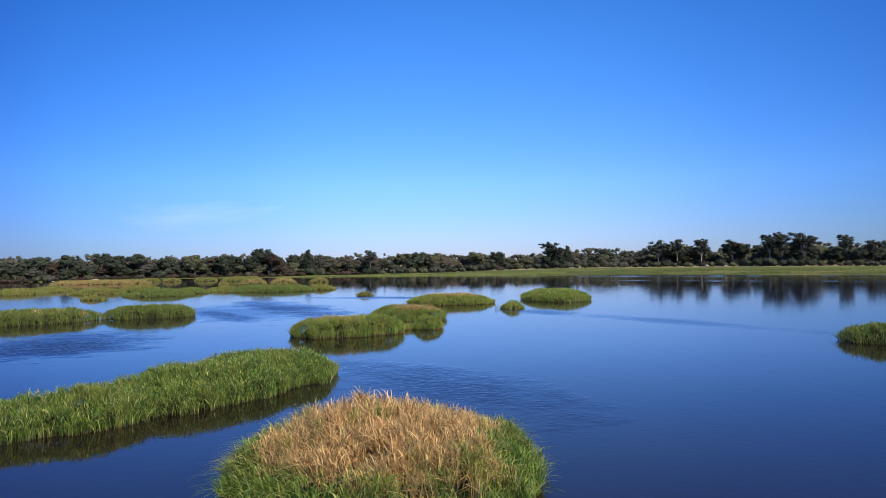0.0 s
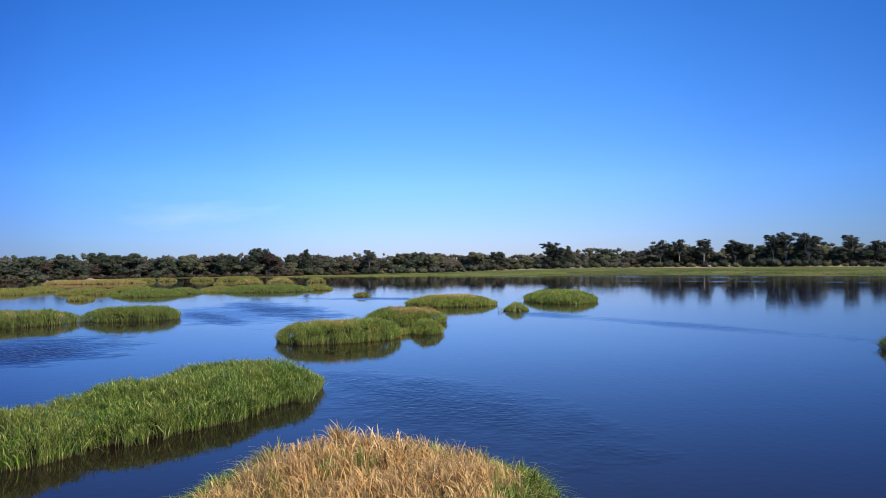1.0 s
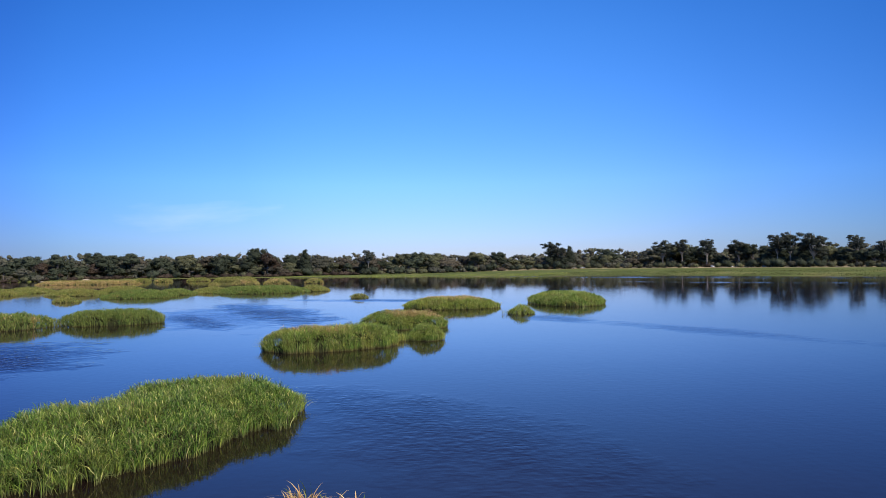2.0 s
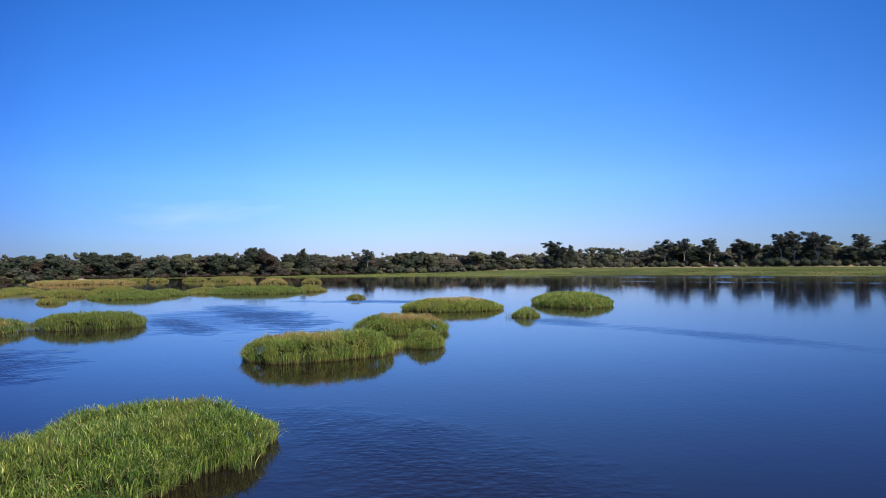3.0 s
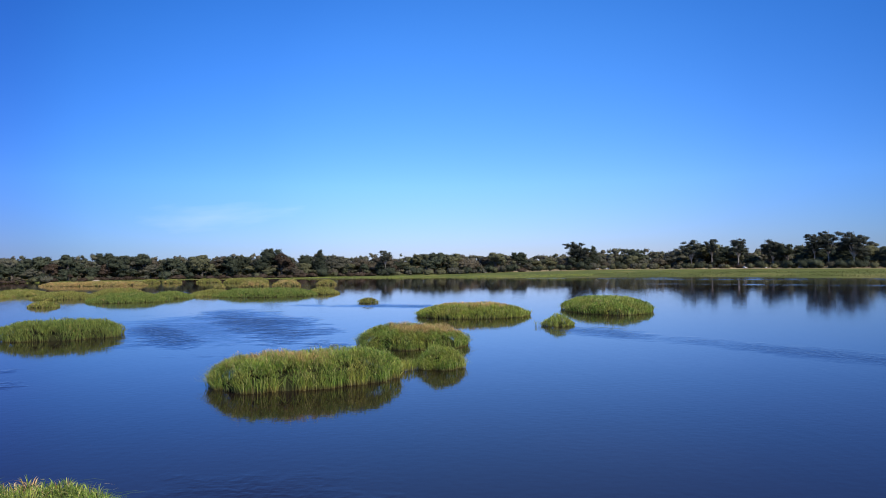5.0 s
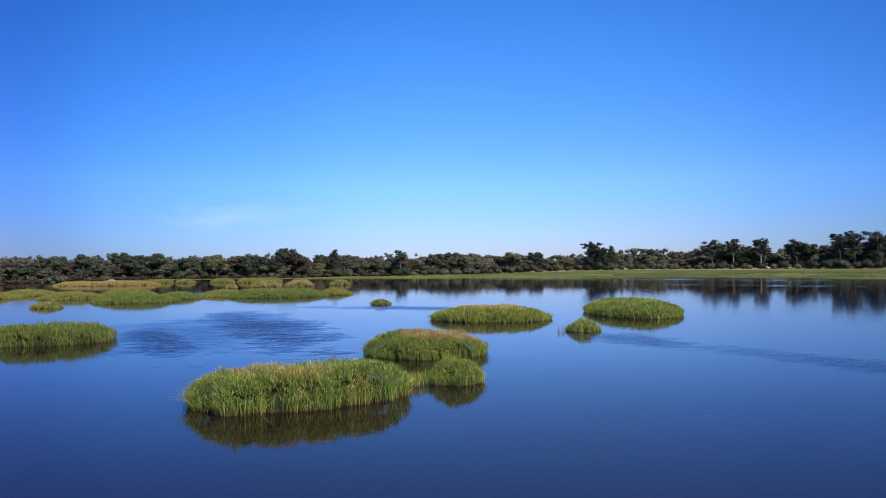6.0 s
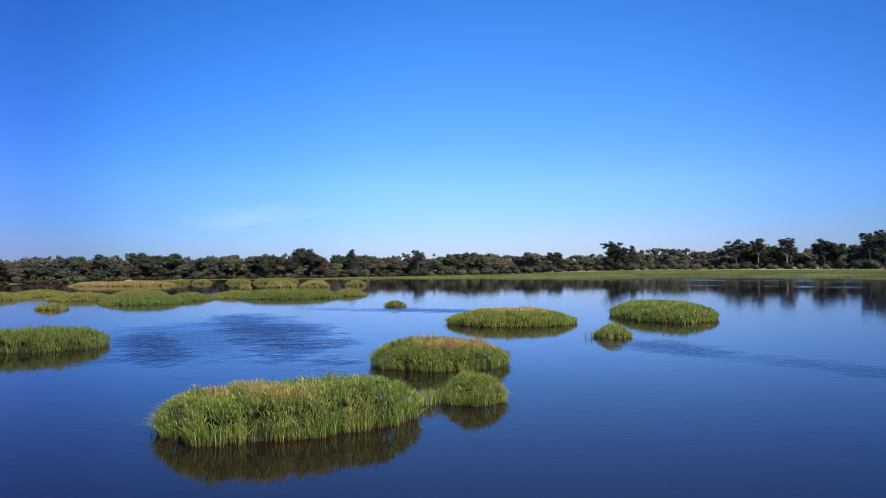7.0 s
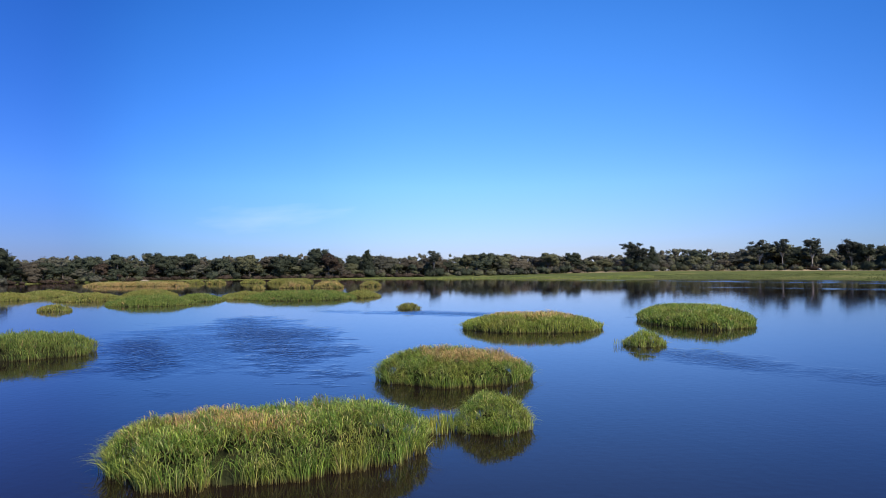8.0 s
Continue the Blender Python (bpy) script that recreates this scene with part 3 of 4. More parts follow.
def bank_reeds():
    """Low reeds and sedge all along the far bank's edge."""
    rng = np.random.default_rng(91)
    p = np.column_stack([rng.uniform(-290, 330, 60000), rng.uniform(0, 1, 60000) ** 1.4 * 85 - 3])
    wide = np.interp(p[:, 0], [-290, -140, -90, 0, 100, 200, 330], [4, 6, 22, 40, 70, 85, 90])
    p = p[p[:, 1] < wide * (0.8 + 0.3 * lumps(np.column_stack([p[:, 0], p[:, 0]]), 2.0, 0.05))]
    p[:, 1] += shore(p[:, 0])
    z, inland = ground_height(p[:, 0], p[:, 1])
    ok = (inland > -3) & (rng.uniform(0, 1, len(p)) < 0.65 + 0.5 * lumps(p, 3.0, 0.09))
    p, z = p[ok], z[ok]
    h = rng.uniform(0.35, 0.8, len(p)) * (1 + 0.25 * lumps(p, 1.0, 0.12))
    yellow = p[:, 0] + 40 * lumps(p, 5.0, 0.05) < 85
    for pick, mat, name, label in ((yellow, OLIVE, "bank_reeds", "yellow-green reeds along the far bank"), (~yellow, SEDGE, "bank_sedge", "green sedge meadow along the far bank")):
        me = blades(name, np.column_stack([p, np.maximum(z, -0.1)])[pick], h[pick], rng.uniform(0.12, 0.22, pick.sum()), np.full(pick.sum(), 0.9), mat, rng, np.zeros((pick.sum(), 2)))
        tagged(new(name, me), label, "reeds", kind="stuff")


bank_reeds()


# ---- trees of the far bank ----
def tube(verts, faces, path, radii, sides=6):
    """Adds a tapered limb along a path of points."""
    at = len(verts)
    path = [Vector(p) for p in path]
    for k, (p, r) in enumerate(zip(path, radii)):
        d = (path[min(k + 1, len(path) - 1)] - path[max(k - 1, 0)]).normalized()
        u = d.orthogonal().normalized()
        w = d.cross(u)
        for j in range(sides):
            a = 2 * math.pi * j / sides
            verts.append(p + (u * math.cos(a) + w * math.sin(a)) * r)
    for k in range(len(path) - 1):
        for j in range(sides):
            a, b = at + k * sides + j, at + k * sides + (j + 1) % sides
            faces.append((a, b, b + sides, a + sides))


def foliage(clumps, per_clump, size, rng):
    """Leaf sprays over the shells of uneven clumps: (x, y, z, rx, ry, rz)."""
    out, facing = [], []
    for x, y, z, rx, ry, rz in clumps:
        n = max(8, int(per_clump * (rx * ry * rz) ** 0.66))
        d = rng.normal(size=(n, 3))
        d /= np.linalg.norm(d, axis=1, keepdims=True)
        d *= (rng.uniform(0.70, 1.20, n) * (1 + 0.16 * np.sin(d[:, 0] * 5 + x) * np.sin(d[:, 2] * 6 + z) + 0.1 * np.sin(d[:, 1] * 9 + y)))[:, None]
        out.append(d * (rx, ry, rz) + (x, y, z))
        facing.append(d + (0, 0, 0.25))
    c, facing = np.concatenate(out), np.concatenate(facing)
    n = len(c)
    # most sprays lie along the clump's surface, some stand off it
    plane = facing + rng.normal(size=(n, 3)) * np.where(rng.uniform(0, 1, (n, 1)) < 0.2, 3.0, 0.45)
    u = np.cross(plane, rng.normal(size=(n, 3)))
    u /= np.linalg.norm(u, axis=1, keepdims=True) + 1e-9
    w = np.cross(plane, u)
    w /= np.linalg.norm(w, axis=1, keepdims=True) + 1e-9
    a, b = size * rng.uniform(0.6, 1.4, (n, 1)), size * rng.uniform(0.35, 0.8, (n, 1))
    v = np.stack([c - u * a, c + w * b, c + u * a, c - w * b], 1)
    facing = facing + rng.normal(size=(n, 3)) * 0.16
    away = np.einsum("ij,ij->i", np.cross(u, w), facing) > 0
    v[away] = v[away][:, ::-1]
    return v, (np.arange(n) * 4)[:, None] + np.arange(4), facing / (np.linalg.norm(facing, axis=1, keepdims=True) + 1e-6)


def inner_mass(clumps, share, around=8, up=5):
    """The twigs and shaded leaves that fill each clump, as one lumpy body a clump."""
    a = np.linspace(0, 2 * np.pi, around, endpoint=False)
    e = np.linspace(-0.5, 0.5, up + 1) * np.pi * 0.96
    d = np.stack([np.outer(np.cos(e), np.cos(a)), np.outer(np.cos(e), np.sin(a)), np.outer(np.sin(e), np.ones(around))], -1).reshape(-1, 3)
    k, j = np.meshgrid(np.arange(up), np.arange(around), indexing="ij")
    n = (j + 1) % around
    q = np.stack([k * around + j, k * around + n, (k + 1) * around + n, (k + 1) * around + j], -1).reshape(-1, 4)
    verts = [d * (share * (1 + 0.16 * np.sin(d[:, 0] * 5 + x) * np.sin(d[:, 2] * 6 + z) + 0.12 * np.sin(d[:, 1] * 7 + y)))[:, None] * (rx, ry, rz) + (x, y, z) for x, y, z, rx, ry, rz in clumps]
    quads = np.concatenate([q + i * len(d) for i in range(len(clumps))])
    return np.concatenate(verts), quads, np.tile(d + (0, 0, 0.25), (len(clumps), 1))


def leafy(name, clumps, per_clump, size, rng, mat, fill=0.8, around=7, up=4, dome=0.0):
    """A crown whose sprays catch the light as the rounded masses they make up; dome: how far the crown reads as one mass."""
    v, q, facing = foliage(clumps, per_clump, size, rng)
    iv, iq, normal = inner_mass(clumps, fill, around, up)
    if dome:
        ends = np.array(clumps)
        lo, hi = (ends[:, :3] - ends[:, 3:]).min(0), (ends[:, :3] + ends[:, 3:]).max(0)
        heart, half = (lo + hi) / 2 - (0, 0, 0.12 * (hi[2] - lo[2])), (hi - lo) / 2
        facing = facing * (1 - dome) + dome * (v.mean(1) - heart) / half * 1.3
        normal = normal * (1 - dome) + dome * (iv - heart) / half * 1.3
        facing /= np.linalg.norm(facing, axis=1, keepdims=True) + 1e-6
        normal = normal / (np.linalg.norm(normal, axis=1, keepdims=True) + 1e-6)
    v = v.reshape(-1, 3)
    me = mesh_from(name, np.concatenate([v, iv]), quads=np.concatenate([q, iq + len(v)]), mats=[mat])
    me.normals_split_custom_set(np.concatenate([np.repeat(facing, 4, 0), normal[iq.ravel()]]))
    return me


def tree(label, clumps, limbs, leaf, bark, seed, per_clump=45, size=0.5, category="tree", fill=0.66, dome=0.0):
    rng = np.random.default_rng(seed)
    ob = tagged(new("tree" if category == "tree" else "shrub"), label, category, "woodland along the far bank")
    verts, faces = [], []
    for path, radii in limbs:
        tube(verts, faces, path, radii)
    part("trunk", mesh_from("trunk", [tuple(v) for v in verts], quads=faces, mats=[bark], smooth=True), ob)
    part("crown", leafy("crown", clumps, per_clump, size, rng, leaf, fill, dome=dome), ob)
    return ob


def gum(seed, height, spread, leaf=None):
    """Tall open eucalypt: pale forked trunk, flat clumps of leaf at the ends of its limbs."""
    r = random.Random(seed)
    fork = height * r.uniform(0.28, 0.4)
    limbs, clumps = [([(0, 0, -0.4), (0.1, 0, fork * 0.5), (0, 0.1, fork)], [0.45, 0.36, 0.30])], []
    n = r.randint(8, 10)
    for k in range(n):
        a = 2 * math.pi * k / n + r.uniform(-0.4, 0.4)
        reach = spread * (0.15 if k == 0 else r.uniform(0.5, 1.0))
        top = height * (0.95 if k == 0 else r.uniform(0.62, 0.95))
        x, y = math.cos(a) * reach, math.sin(a) * reach
        limbs.append(([(0, 0.1, fork * 0.95), (x * 0.45, y * 0.45, (fork + top) * 0.5), (x, y, top)], [0.28, 0.18, 0.06]))
        for j in range(2):
            q, s = r.uniform(0.45, 0.8), spread * r.uniform(0.14, 0.22)
            clumps.append((x * q + r.uniform(-1, 1) * s, y * q + r.uniform(-1, 1) * s, fork + (top - fork) * q, s * 1.2, s * 1.2, s * 0.7))
        for j in range(r.randint(4, 6)):
            s = spread * r.uniform(0.12, 0.25)
            clumps.append((x + r.uniform(-1.5, 1.5) * s, y + r.uniform(-1.5, 1.5) * s, top + r.uniform(-3.2, 0.15) * s * 1.3, s * 1.25, s * 1.25, s * 0.62))
    return tree("tall eucalypt with pale forked trunk and open dark crown", clumps, limbs, leaf or LEAF_GUM, BARK_PALE, seed, 56, 0.32, fill=0.6, dome=0.3)


def round_tree(seed, height, spread, leaf, label):
    """Dense bushy tree with foliage almost to the ground."""
    r = random.Random(seed)
    limbs, clumps = [([(0, 0, -0.4), (0, 0.1, height * 0.3), (0.2, 0, height * 0.7)], [0.32, 0.26, 0.08])], []
    # a few lobes at different heights make up the uneven crown
    lobes = [(0, 0, 0.62, 0.62)]
    for k in range(r.randint(4, 6)):
        a, reach = r.uniform(0, 2 * math.pi), r.uniform(0.35, 0.7)
        lobes.append((math.cos(a) * reach, math.sin(a) * reach, r.uniform(0.26, 0.72), r.uniform(0.34, 0.52)))
    for lx, ly, lz, wide in lobes:
        for k in range(9):
            a, q = k * 2.4 + r.uniform(-0.6, 0.6), r.uniform(-0.6, 1.0)
            reach = wide * math.sqrt(max(0.05, 1 - q * q)) * r.uniform(0.5, 1.0)
            s = spread * r.uniform(0.13, 0.26)
            x, y = spread * (lx + math.cos(a) * reach), spread * (ly + math.sin(a) * reach)
            z = min(max(height * lz + q * wide * spread * 0.8, s * 0.5), height * (1 - 0.3 * (lx * lx + ly * ly)) - s * r.uniform(0.5, 1.2))
            clumps.append((x, y, z, s * 1.1, s * 1.1, s * r.uniform(0.6, 0.85)))
        clumps.append((spread * lx, spread * ly, height * lz, spread * wide * 0.8, spread * wide * 0.8, spread * wide * 0.62))
        limbs.append(([(0, 0.1, height * 0.2), (spread * lx * 0.5, spread * ly * 0.5, height * lz * 0.7), (spread * lx, spread * ly, height * lz)], [0.2, 0.12, 0.05]))
    return tree(label, clumps, limbs, leaf, BARK_DARK, seed, 52, 0.34, fill=0.74, dome=0.4)


def cone_tree(seed, height, spread):
    r = random.Random(seed)
    limbs, clumps = [([(0, 0, -0.4), (0, 0, height * 0.5), (0, 0, height * 0.95)], [0.35, 0.2, 0.04])], []
    for k in range(16):
        q = (k + 0.5) / 16
        a = k * 2.4 + r.uniform(-0.4, 0.4)
        reach = spread * (1 - q) ** 0.7 * 0.55
        s = spread * (0.25 + 0.42 * (1 - q) ** 0.8) * r.uniform(0.8, 1.1)
        clumps.append((math.cos(a) * reach, math.sin(a) * reach, height * (0.12 + 0.82 * q), s, s, s * 0.9))
    return tree("dark conical tree standing above the woodland", clumps, limbs, LEAF_DARK, BARK_DARK, seed, 56, 0.34, dome=0.4)


def shrub(seed, height, spread, leaf, label):
    r = random.Random(seed)
    limbs = [([(0, 0, -0.3), (0.1, 0.1, height * 0.4), (0.2, 0.1, height * 0.7)], [0.14, 0.1, 0.04])]
    clumps = []
    for k in range(8):
        a, reach = r.uniform(0, 2 * math.pi), spread * r.uniform(0.1, 0.75)
        s = spread * r.uniform(0.35, 0.55)
        clumps.append((math.cos(a) * reach, math.sin(a) * reach, height * r.uniform(0.2, 0.6), s, s, height * r.uniform(0.25, 0.36)))
    return tree(label, clumps, limbs, leaf, BARK_DARK, seed, 44, 0.28, "shrub", dome=0.45)


def stand(kind, x, y, scale=1.0, turn=None, rise=1.0, used=set()):
    """Puts a tree of that kind on the bank; the first one is moved, the next are copies."""
    z = float(ground_height(np.array([x]), np.array([y]))[0][0])
    m = Matrix.Translation((x, y, max(z, 0.05))) @ Matrix.Rotation(STAND.uniform(0, 6.28) if turn is None else turn, 4, "Z") @ Matrix.Diagonal((scale, scale, scale * rise, 1))
    if kind.name in used:
        return copy_thing(kind, m @ Matrix.Diagonal((1 / kind.scale[0], 1 / kind.scale[1], 1 / kind.scale[2], 1)))
    used.add(kind.name)
    kind.matrix_basis = m
    return kind


STAND = random.Random(7)
GUMS = [gum(101, 21, 6.6), gum(102, 20, 7.6), gum(103, 22, 6.2)]
ROUND = [round_tree(201, 13, 5.5, LEAF_DARK, "dense dark green bushy tree on the far bank"), round_tree(202, 12, 6.0, LEAF_OLIVE, "dull olive bushy tree on the far bank"),
         round_tree(203, 13, 5.0, LEAF_DARK, "dense dark green bushy tree on the far bank"), round_tree(204, 11, 5.5, LEAF_GREY, "grey-green bushy tree on the far bank"),
         round_tree(205, 14, 6.0, LEAF_OLIVE, "dull olive bushy tree on the far bank"), round_tree(208, 12, 6.2, LEAF_BROWN, "brownish bushy tree on the far bank")]
RUST = round_tree(206, 12, 4.5, LEAF_RUST, "bushy tree with rust-red foliage")
CONE = cone_tree(207, 17, 4.8)
SHRUBS = [shrub(301, 4.5, 3.6, LEAF_GREY, "low grey-green shrub on the bank"), shrub(302, 4.0, 3.4, LEAF_OLIVE, "low olive shrub on the bank"),
          shrub(303, 5.0, 3.8, LEAF_DARK, "low dark green shrub on the bank")]
HEATH = shrub(304, 2.6, 4.2, LEAF_RUST, "low rust-brown shrub by the water")


def bearing(px, depth):
    """Side distance of something seen at that place across the first view, at a given depth."""
    return 1.41 + (depth + 8) * math.tan(math.atan((px - 784) / 1193) - 0.028)


def tree_line(px):
    """Depth of the front of the woodland along a bearing."""
    d = 420.0
    for _ in range(40):
        x = bearing(px, d)
        d += 0.5 * (float(shore(x)) + float(np.interp(x, [-300, -150, -50, 30, 100, 200], [12, 20, 70, 138, 158, 160])) - d)
    return d


def height_at(px, d, level):
    """Height over the ground of something whose top stands at that level of the first view."""
    x = bearing(px, d)
    base = float(ground_height(np.array([x]), np.array([d]))[0][0])
    return 7.1 + (470.5 - (px - 817) * 0.0117 - level) / 1193 * (d + 8) - base


def skyline(px):
    return float(np.interp(px, [0, 300, 600, 760, 900, 1050, 1140, 1200, 1400, 1568], [454, 451, 448, 448, 446, 441, 440, 433, 432, 428]))


def stand_to(kind, px, back, level, squeeze=1.0):
    """Stands a tree on a bearing, as tall as the skyline has it there."""
    d = tree_line(px) + back
    crown = next(c for c in kind.children if c.name.startswith("crown"))
    scale = height_at(px, d, level) / max(v[2] for v in crown.bound_box)
    stand(kind, bearing(px, d), d, scale * squeeze, rise=1 / squeeze)


# marked trees of the skyline: kind, bearing, depth behind the wood's front, level of the top
MARKS = [
    (GUMS[0], 972, 12, 430), (GUMS[1], 984, 10, 436), (CONE, 1004, 14, 437), (ROUND[2], 966, 4, 456), (ROUND[0], 992, 4, 458), (GUMS[1], 1165, 8, 427), (GUMS[2], 1198, 10, 426), (GUMS[0], 1241, 14, 425), (GUMS[1], 1296, 12, 426),
    (GUMS[2], 1362, 10, 418), (GUMS[0], 1384, 14, 413), (GUMS[1], 1424, 10, 414), (GUMS[2], 1498, 12, 418), (GUMS[0], 1545, 12, 427),
    (GUMS[1], 1610, 12, 422), (CONE, 545, 12, 441), (ROUND[0], 460, 16, 439), (RUST, 480, 8, 447), (GUMS[2], 655, 14, 445),
    (ROUND[2], 250, 10, 448), (ROUND[0], 205, 8, 452), (ROUND[2], 175, 20, 447), (ROUND[4], 345, 10, 450), (ROUND[0], 740, 20, 448), (ROUND[4], 840, 20, 448),
    (ROUND[0], -75, 8, 440), (ROUND[2], 120, 12, 450), (ROUND[0], 400, 12, 452), (ROUND[2], 520, 20, 450), (ROUND[4], 770, 16, 450), (ROUND[0], 1075, 20, 443), (ROUND[2], 1320, 14, 434),
]
for kind, px, back, level in MARKS:
    stand_to(kind, px, back, level - (2.5 if px > 600 else 0), 1.0 if kind in GUMS else 1.1)
for back, gap, share in ((2, 30, 0.46), (12, 25, 0.78), (30, 23, 1.0)):
    px = -190.0
    while px < 1720:
        d = tree_line(px)
        kind = RUST if STAND.random() < 0.03 else STAND.choice([ROUND[0], ROUND[2], ROUND[2], ROUND[0], ROUND[1], ROUND[3]] if px > 1130 else [ROUND[0], ROUND[2]] * 3 + [ROUND[3], ROUND[5]] if px < 420 else ROUND[1:] + [ROUND[3], ROUND[5]])
        base = 493 - (px - 784) * 0.013
        level = base - (base - skyline(px)) * share * STAND.uniform(0.60, 1.04)
        stand_to(kind, px, back + STAND.uniform(-5, 7), level, STAND.uniform(1.05, 1.55))
        px += gap * STAND.uniform(0.7, 1.3)


def far_woods():
    """The woodland behind the first trees, too deep to tell its trees apart."""
    rng = np.random.default_rng(77)
    clumps, roll = [], 0.9
    for back, gap in ((50, 13), (75, 13), (105, 14), (140, 14)):
        px = -190.0
        while px < 1720:
            d = tree_line(px) + back + rng.uniform(-8, 8)
            x = bearing(px, d)
            z = float(ground_height(np.array([x]), np.array([d]))[0][0])
            roll += (0.85 - roll) * 0.3 + rng.normal() * 0.10
            top = height_at(px, d, skyline(px)) * min(max(roll, 0.66), 1.08)
            for _ in range(10):
                s = rng.uniform(1.6, 3.2)
                clumps.append((x + rng.uniform(-4, 4), d + rng.uniform(-4, 4), z + top * rng.uniform(0.05, 0.98) - s * 0.6, s, s, s * 0.75))
            px += gap * rng.uniform(0.7, 1.3)
    tagged(new("far_woods", leafy("far_woods", clumps, 4, 0.85, rng, LEAF_MIXED, 0.76, 6, 4)), "dense mixed woodland behind the bank", "woodland", kind="stuff")


far_woods()
px = -190.0
while px < 1720:
    d = tree_line(px) - STAND.uniform(0, 8)
    kind = HEATH if STAND.random() < (0.6 if px < 640 else 0.06) else STAND.choice(SHRUBS)
    stand(kind, bearing(px, d), d, STAND.uniform(0.7, 1.25) * d / 450)
    px += 13 * STAND.uniform(0.6, 1.5)


# ---- small things along the bank ----
SAND_NODES = material("pale_sand")
sand_noise = noise_node(SAND_NODES[1], SAND_NODES[2], 0.8, 5)
sand_tone = ramp_node(SAND_NODES[1], [(0.3, (0.24, 0.19, 0.12)), (0.7, (0.36, 0.29, 0.19))])
SAND_NODES[2].new(sand_noise.outputs["Fac"], sand_tone.inputs[0])
SAND_NODES[2].new(sand_tone.outputs[0], SAND_NODES[3].inputs["Base Color"])
SAND_NODES[3].inputs["Roughness"].default_value = 0.95


def sand_bank(x, y, wide, tall, seed):
    """A low bare hummock of sand at the foot of the trees."""
    rng = np.random.default_rng(seed)
    g = np.linspace(-1, 1, 25)
    mx, my = np.meshgrid(g, g)
    r = np.hypot(mx, my)
    bump = np.clip(1 - r ** 2, 0, 1) * (1 + 0.25 * np.sin(mx * 5 + seed) * np.sin(my * 4)) + rng.normal(size=r.shape) * 0.02
    i = (np.arange(24)[:, None] * 25 + np.arange(24)[None, :]).ravel()
    me = mesh_from("sand_bank", np.stack([mx * wide, my * wide * 0.7, bump * tall - 0.2], -1), quads=np.stack([i, i + 1, i + 26, i + 25], -1), mats=[SAND_NODES[0]], smooth=True)
    ob = tagged(new("sand_bank", me), "bare pale sand hummock below the trees", "sand bank", "sand hummocks on the bank")
    ob.location = (x, y, float(ground_height(np.array([x]), np.array([y]))[0][0]))
    return ob


for k, (px, wide, tall) in enumerate(((167, 3.8, 0.9), (285, 4.0, 0.9), (91, 2.6, 0.7))):
    d = tree_line(px) - 6
    sand_bank(bearing(px, d), d, wide, tall, k)


def paint(name, colour, rough):
    m, nodes, links, bsdf = material(name)
    n = noise_node(nodes, links, 0.7, 4)
    r = ramp_node(nodes, [(0.3, tuple(c * 0.85 for c in colour)), (0.7, colour)])
    links.new(n.outputs["Fac"], r.inputs[0])
    links.new(r.outputs[0], bsdf.inputs["Base Color"])
    bsdf.inputs["Roughness"].default_value = rough
    return m


def box_mesh(name, size, at, mat, bevel=0.05):
    bm = bmesh.new()
    bmesh.ops.create_cube(bm, size=1, matrix=Matrix.Translation(at) @ Matrix.Diagonal((*size, 1)))
    bmesh.ops.bevel(bm, geom=bm.edges[:], offset=bevel, segments=1, affect="EDGES")
    me = bpy.data.meshes.new(name)
    bm.to_mesh(me)
    bm.free()
    me.materials.append(mat)
    return me


def white_building(x, y):
    """A long white building far behind the woods; its upper storey shows between the crowns."""
    z = float(ground_height(np.array([x]), np.array([y]))[0][0])
    white, roof, glass = paint("white_render", (0.80, 0.80, 0.78), 0.8), paint("pale_roof", (0.72, 0.72, 0.72), 0.6), paint("dark_glass", (0.04, 0.05, 0.06), 0.15)
    ob = tagged(new("building"), "long white building with a pale roof", "building")
    ob.location = (x, y, z)
    part("wall", box_mesh("wall", (34, 14, 21.5), (0, 0, 10.5), white), ob)
    part("roof", box_mesh("roof", (35.5, 15.5, 0.8), (0, 0, 21.6), roof), ob, "flat pale roof slab")
    pane = box_mesh("window", (2.2, 0.2, 1.3), (0, 0, 0), glass, 0.02)
    for floor_no in range(5):
        for k in range(8):
            w = part("window", pane, ob, "dark glazed window" if floor_no + k == 0 else "")
            w.location = (-14 + 28 * k / 7, -7.05, 2.6 + floor_no * 4.1)
    return ob


white_building(bearing(1424, 850), 850)


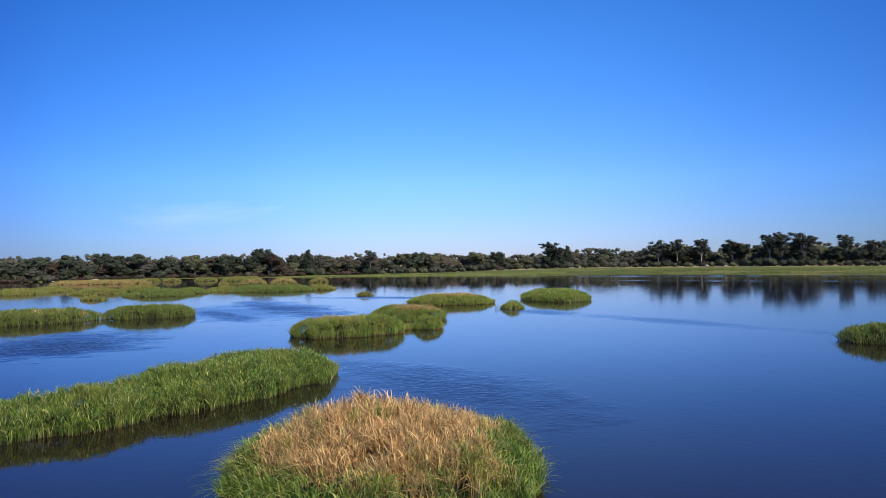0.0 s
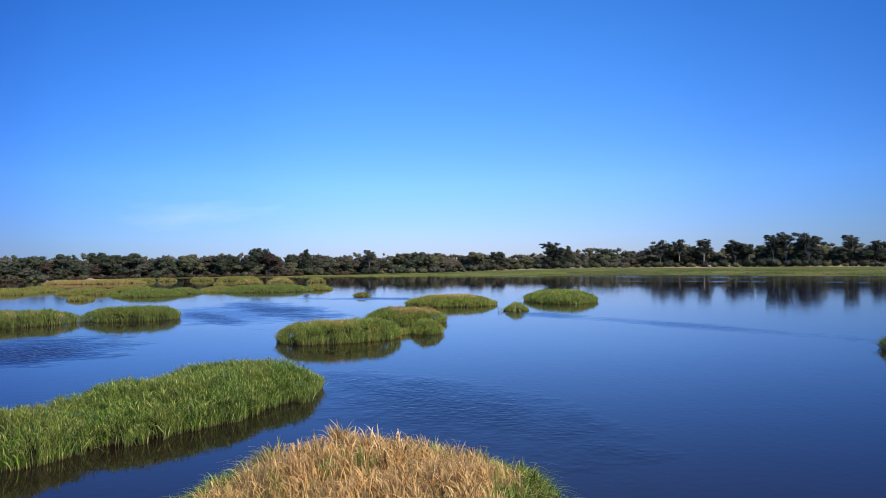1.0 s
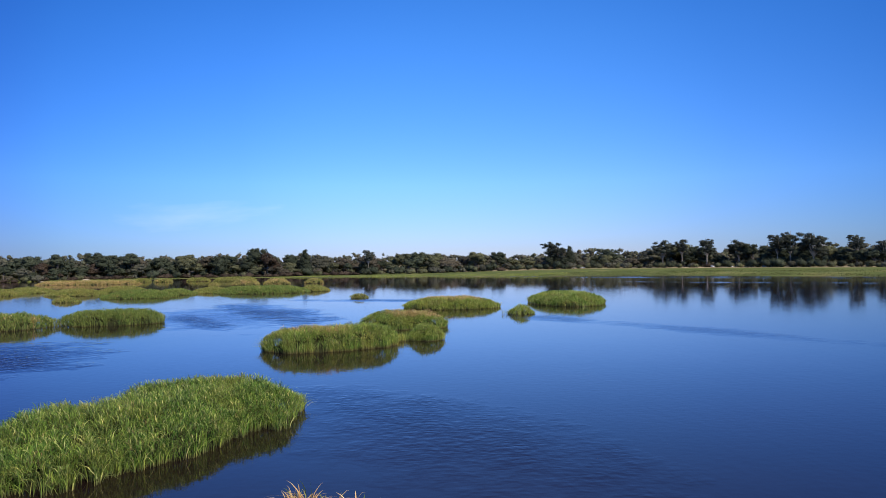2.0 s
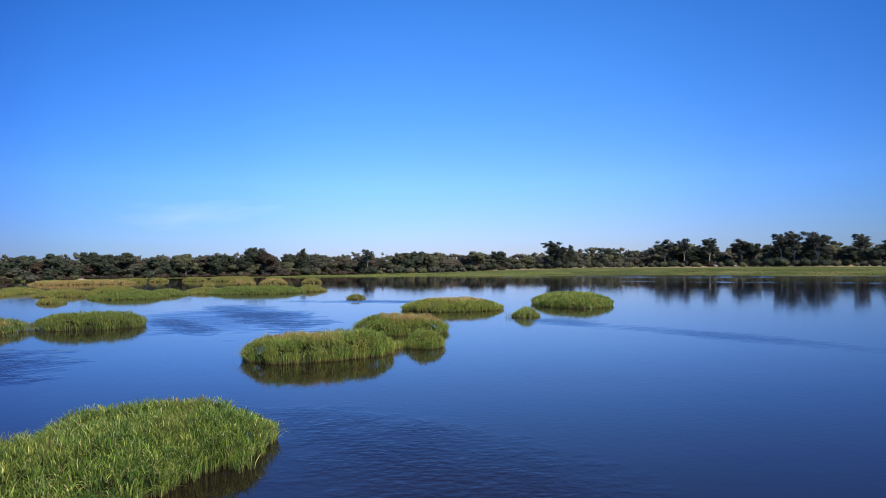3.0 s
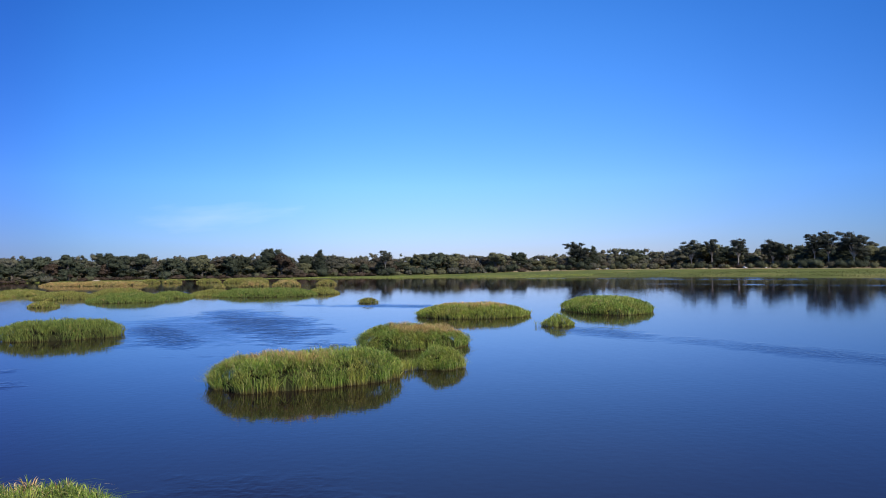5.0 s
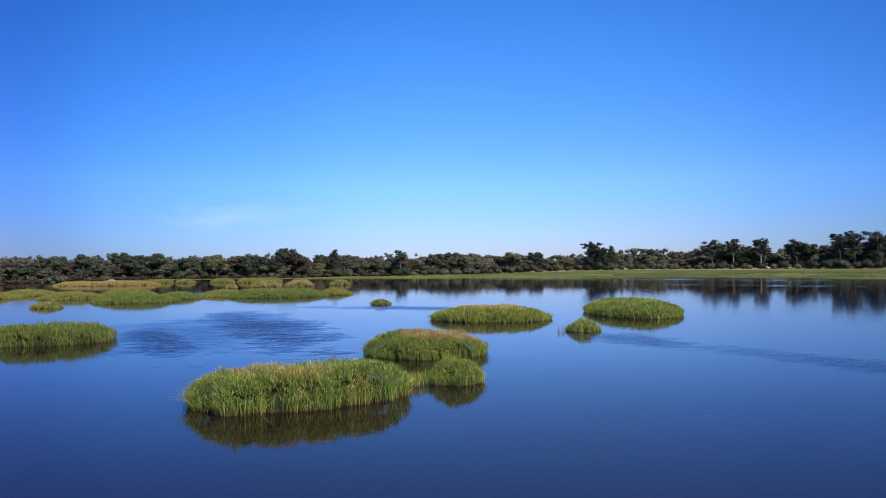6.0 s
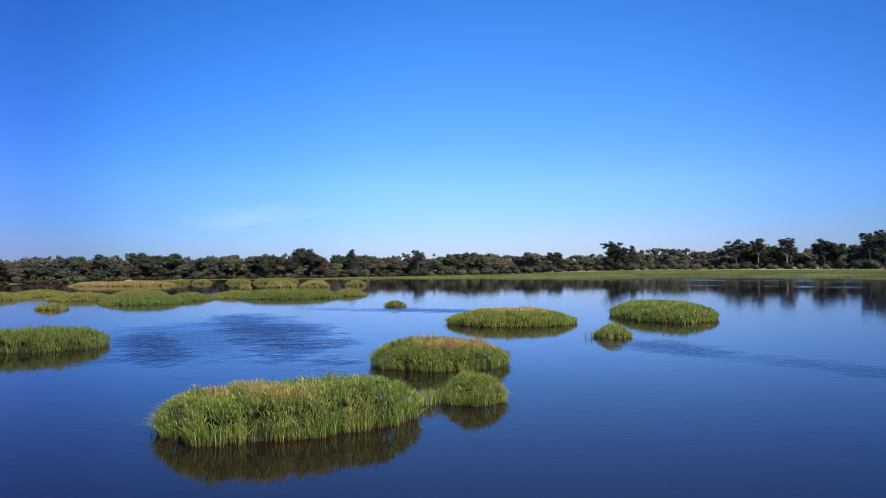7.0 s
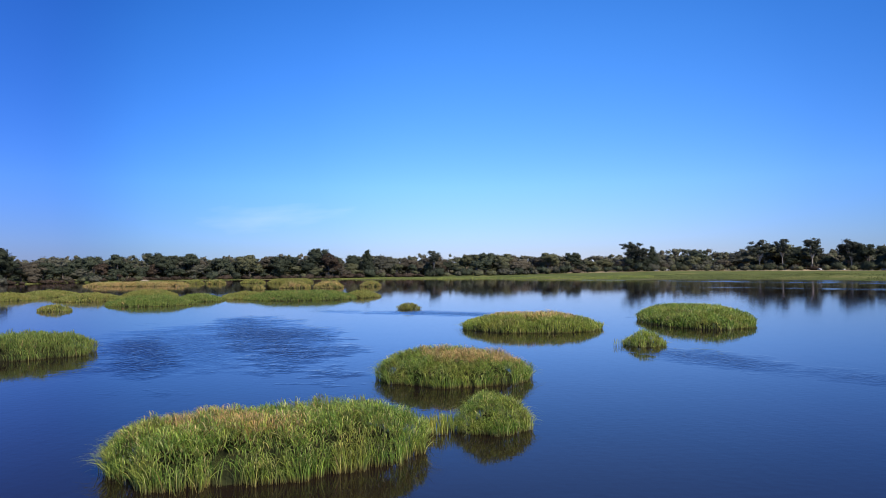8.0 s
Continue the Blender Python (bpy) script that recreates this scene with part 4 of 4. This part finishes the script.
def parked_car(x, y, turn, colour):
    """A small pale car parked below the trees of the far bank."""
    z = float(ground_height(np.array([x]), np.array([y]))[0][0])
    shell, glass, rubber, lamp = paint("car_paint", colour, 0.3), paint("car_glass", (0.03, 0.035, 0.04), 0.1), paint("tyre_rubber", (0.02, 0.02, 0.02), 0.8), paint("lamp_glass", (0.5, 0.1, 0.08), 0.2)
    car = tagged(new("car"), "pale parked car below the trees of the far bank", "car", "cars parked below the trees")
    part("body", box_mesh("body", (1.75, 4.2, 0.62), (0, 0, 0.62), shell, 0.12), car)
    cabin = part("cabin", box_mesh("cabin", (1.5, 2.2, 0.56), (0, 0.2, 1.18), shell, 0.18), car)
    for name, size, at in (("windscreen", (1.25, 0.05, 0.36), (0, 1.31, 1.2)), ("rear_window", (1.25, 0.05, 0.36), (0, -0.91, 1.2)), ("side_window", (0.05, 1.7, 0.34), (0.76, 0.2, 1.2)), ("side_window", (0.05, 1.7, 0.34), (-0.76, 0.2, 1.2))):
        part(name, box_mesh(name, size, at, glass, 0.02), cabin, "dark glass")
    for side in (-1, 1):
        part("tail_lamp", box_mesh("tail_lamp", (0.28, 0.05, 0.16), (side * 0.66, -2.11, 0.74), lamp, 0.02), car, "red tail lamp")
        for end in (-1.3, 1.3):
            verts, faces = [], []
            tube(verts, faces, [(side * 0.68, end, 0.31), (side * 0.70, end, 0.31), (side * 0.88, end, 0.31), (side * 0.89, end, 0.31)], [0.05, 0.31, 0.31, 0.05], 14)
            part("wheel", mesh_from("wheel", [tuple(v) for v in verts], quads=faces, mats=[rubber]), car, "black rubber tyre")
    car.matrix_basis = Matrix.Translation((x, y, z)) @ Matrix.Rotation(radians(turn), 4, "Z")
    return car


for x, y, turn, colour in ((185.0, 505, 15, (0.78, 0.78, 0.76)), (193.8, 494, 40, (0.70, 0.70, 0.68)), (210.0, 475, 8, (0.80, 0.80, 0.79)), (213.0, 473, 12, (0.62, 0.63, 0.64)),
                           (94.0, 574, 70, (0.74, 0.73, 0.70)), (102.2, 573, 85, (0.78, 0.77, 0.74))):
    parked_car(x, y, turn, colour)
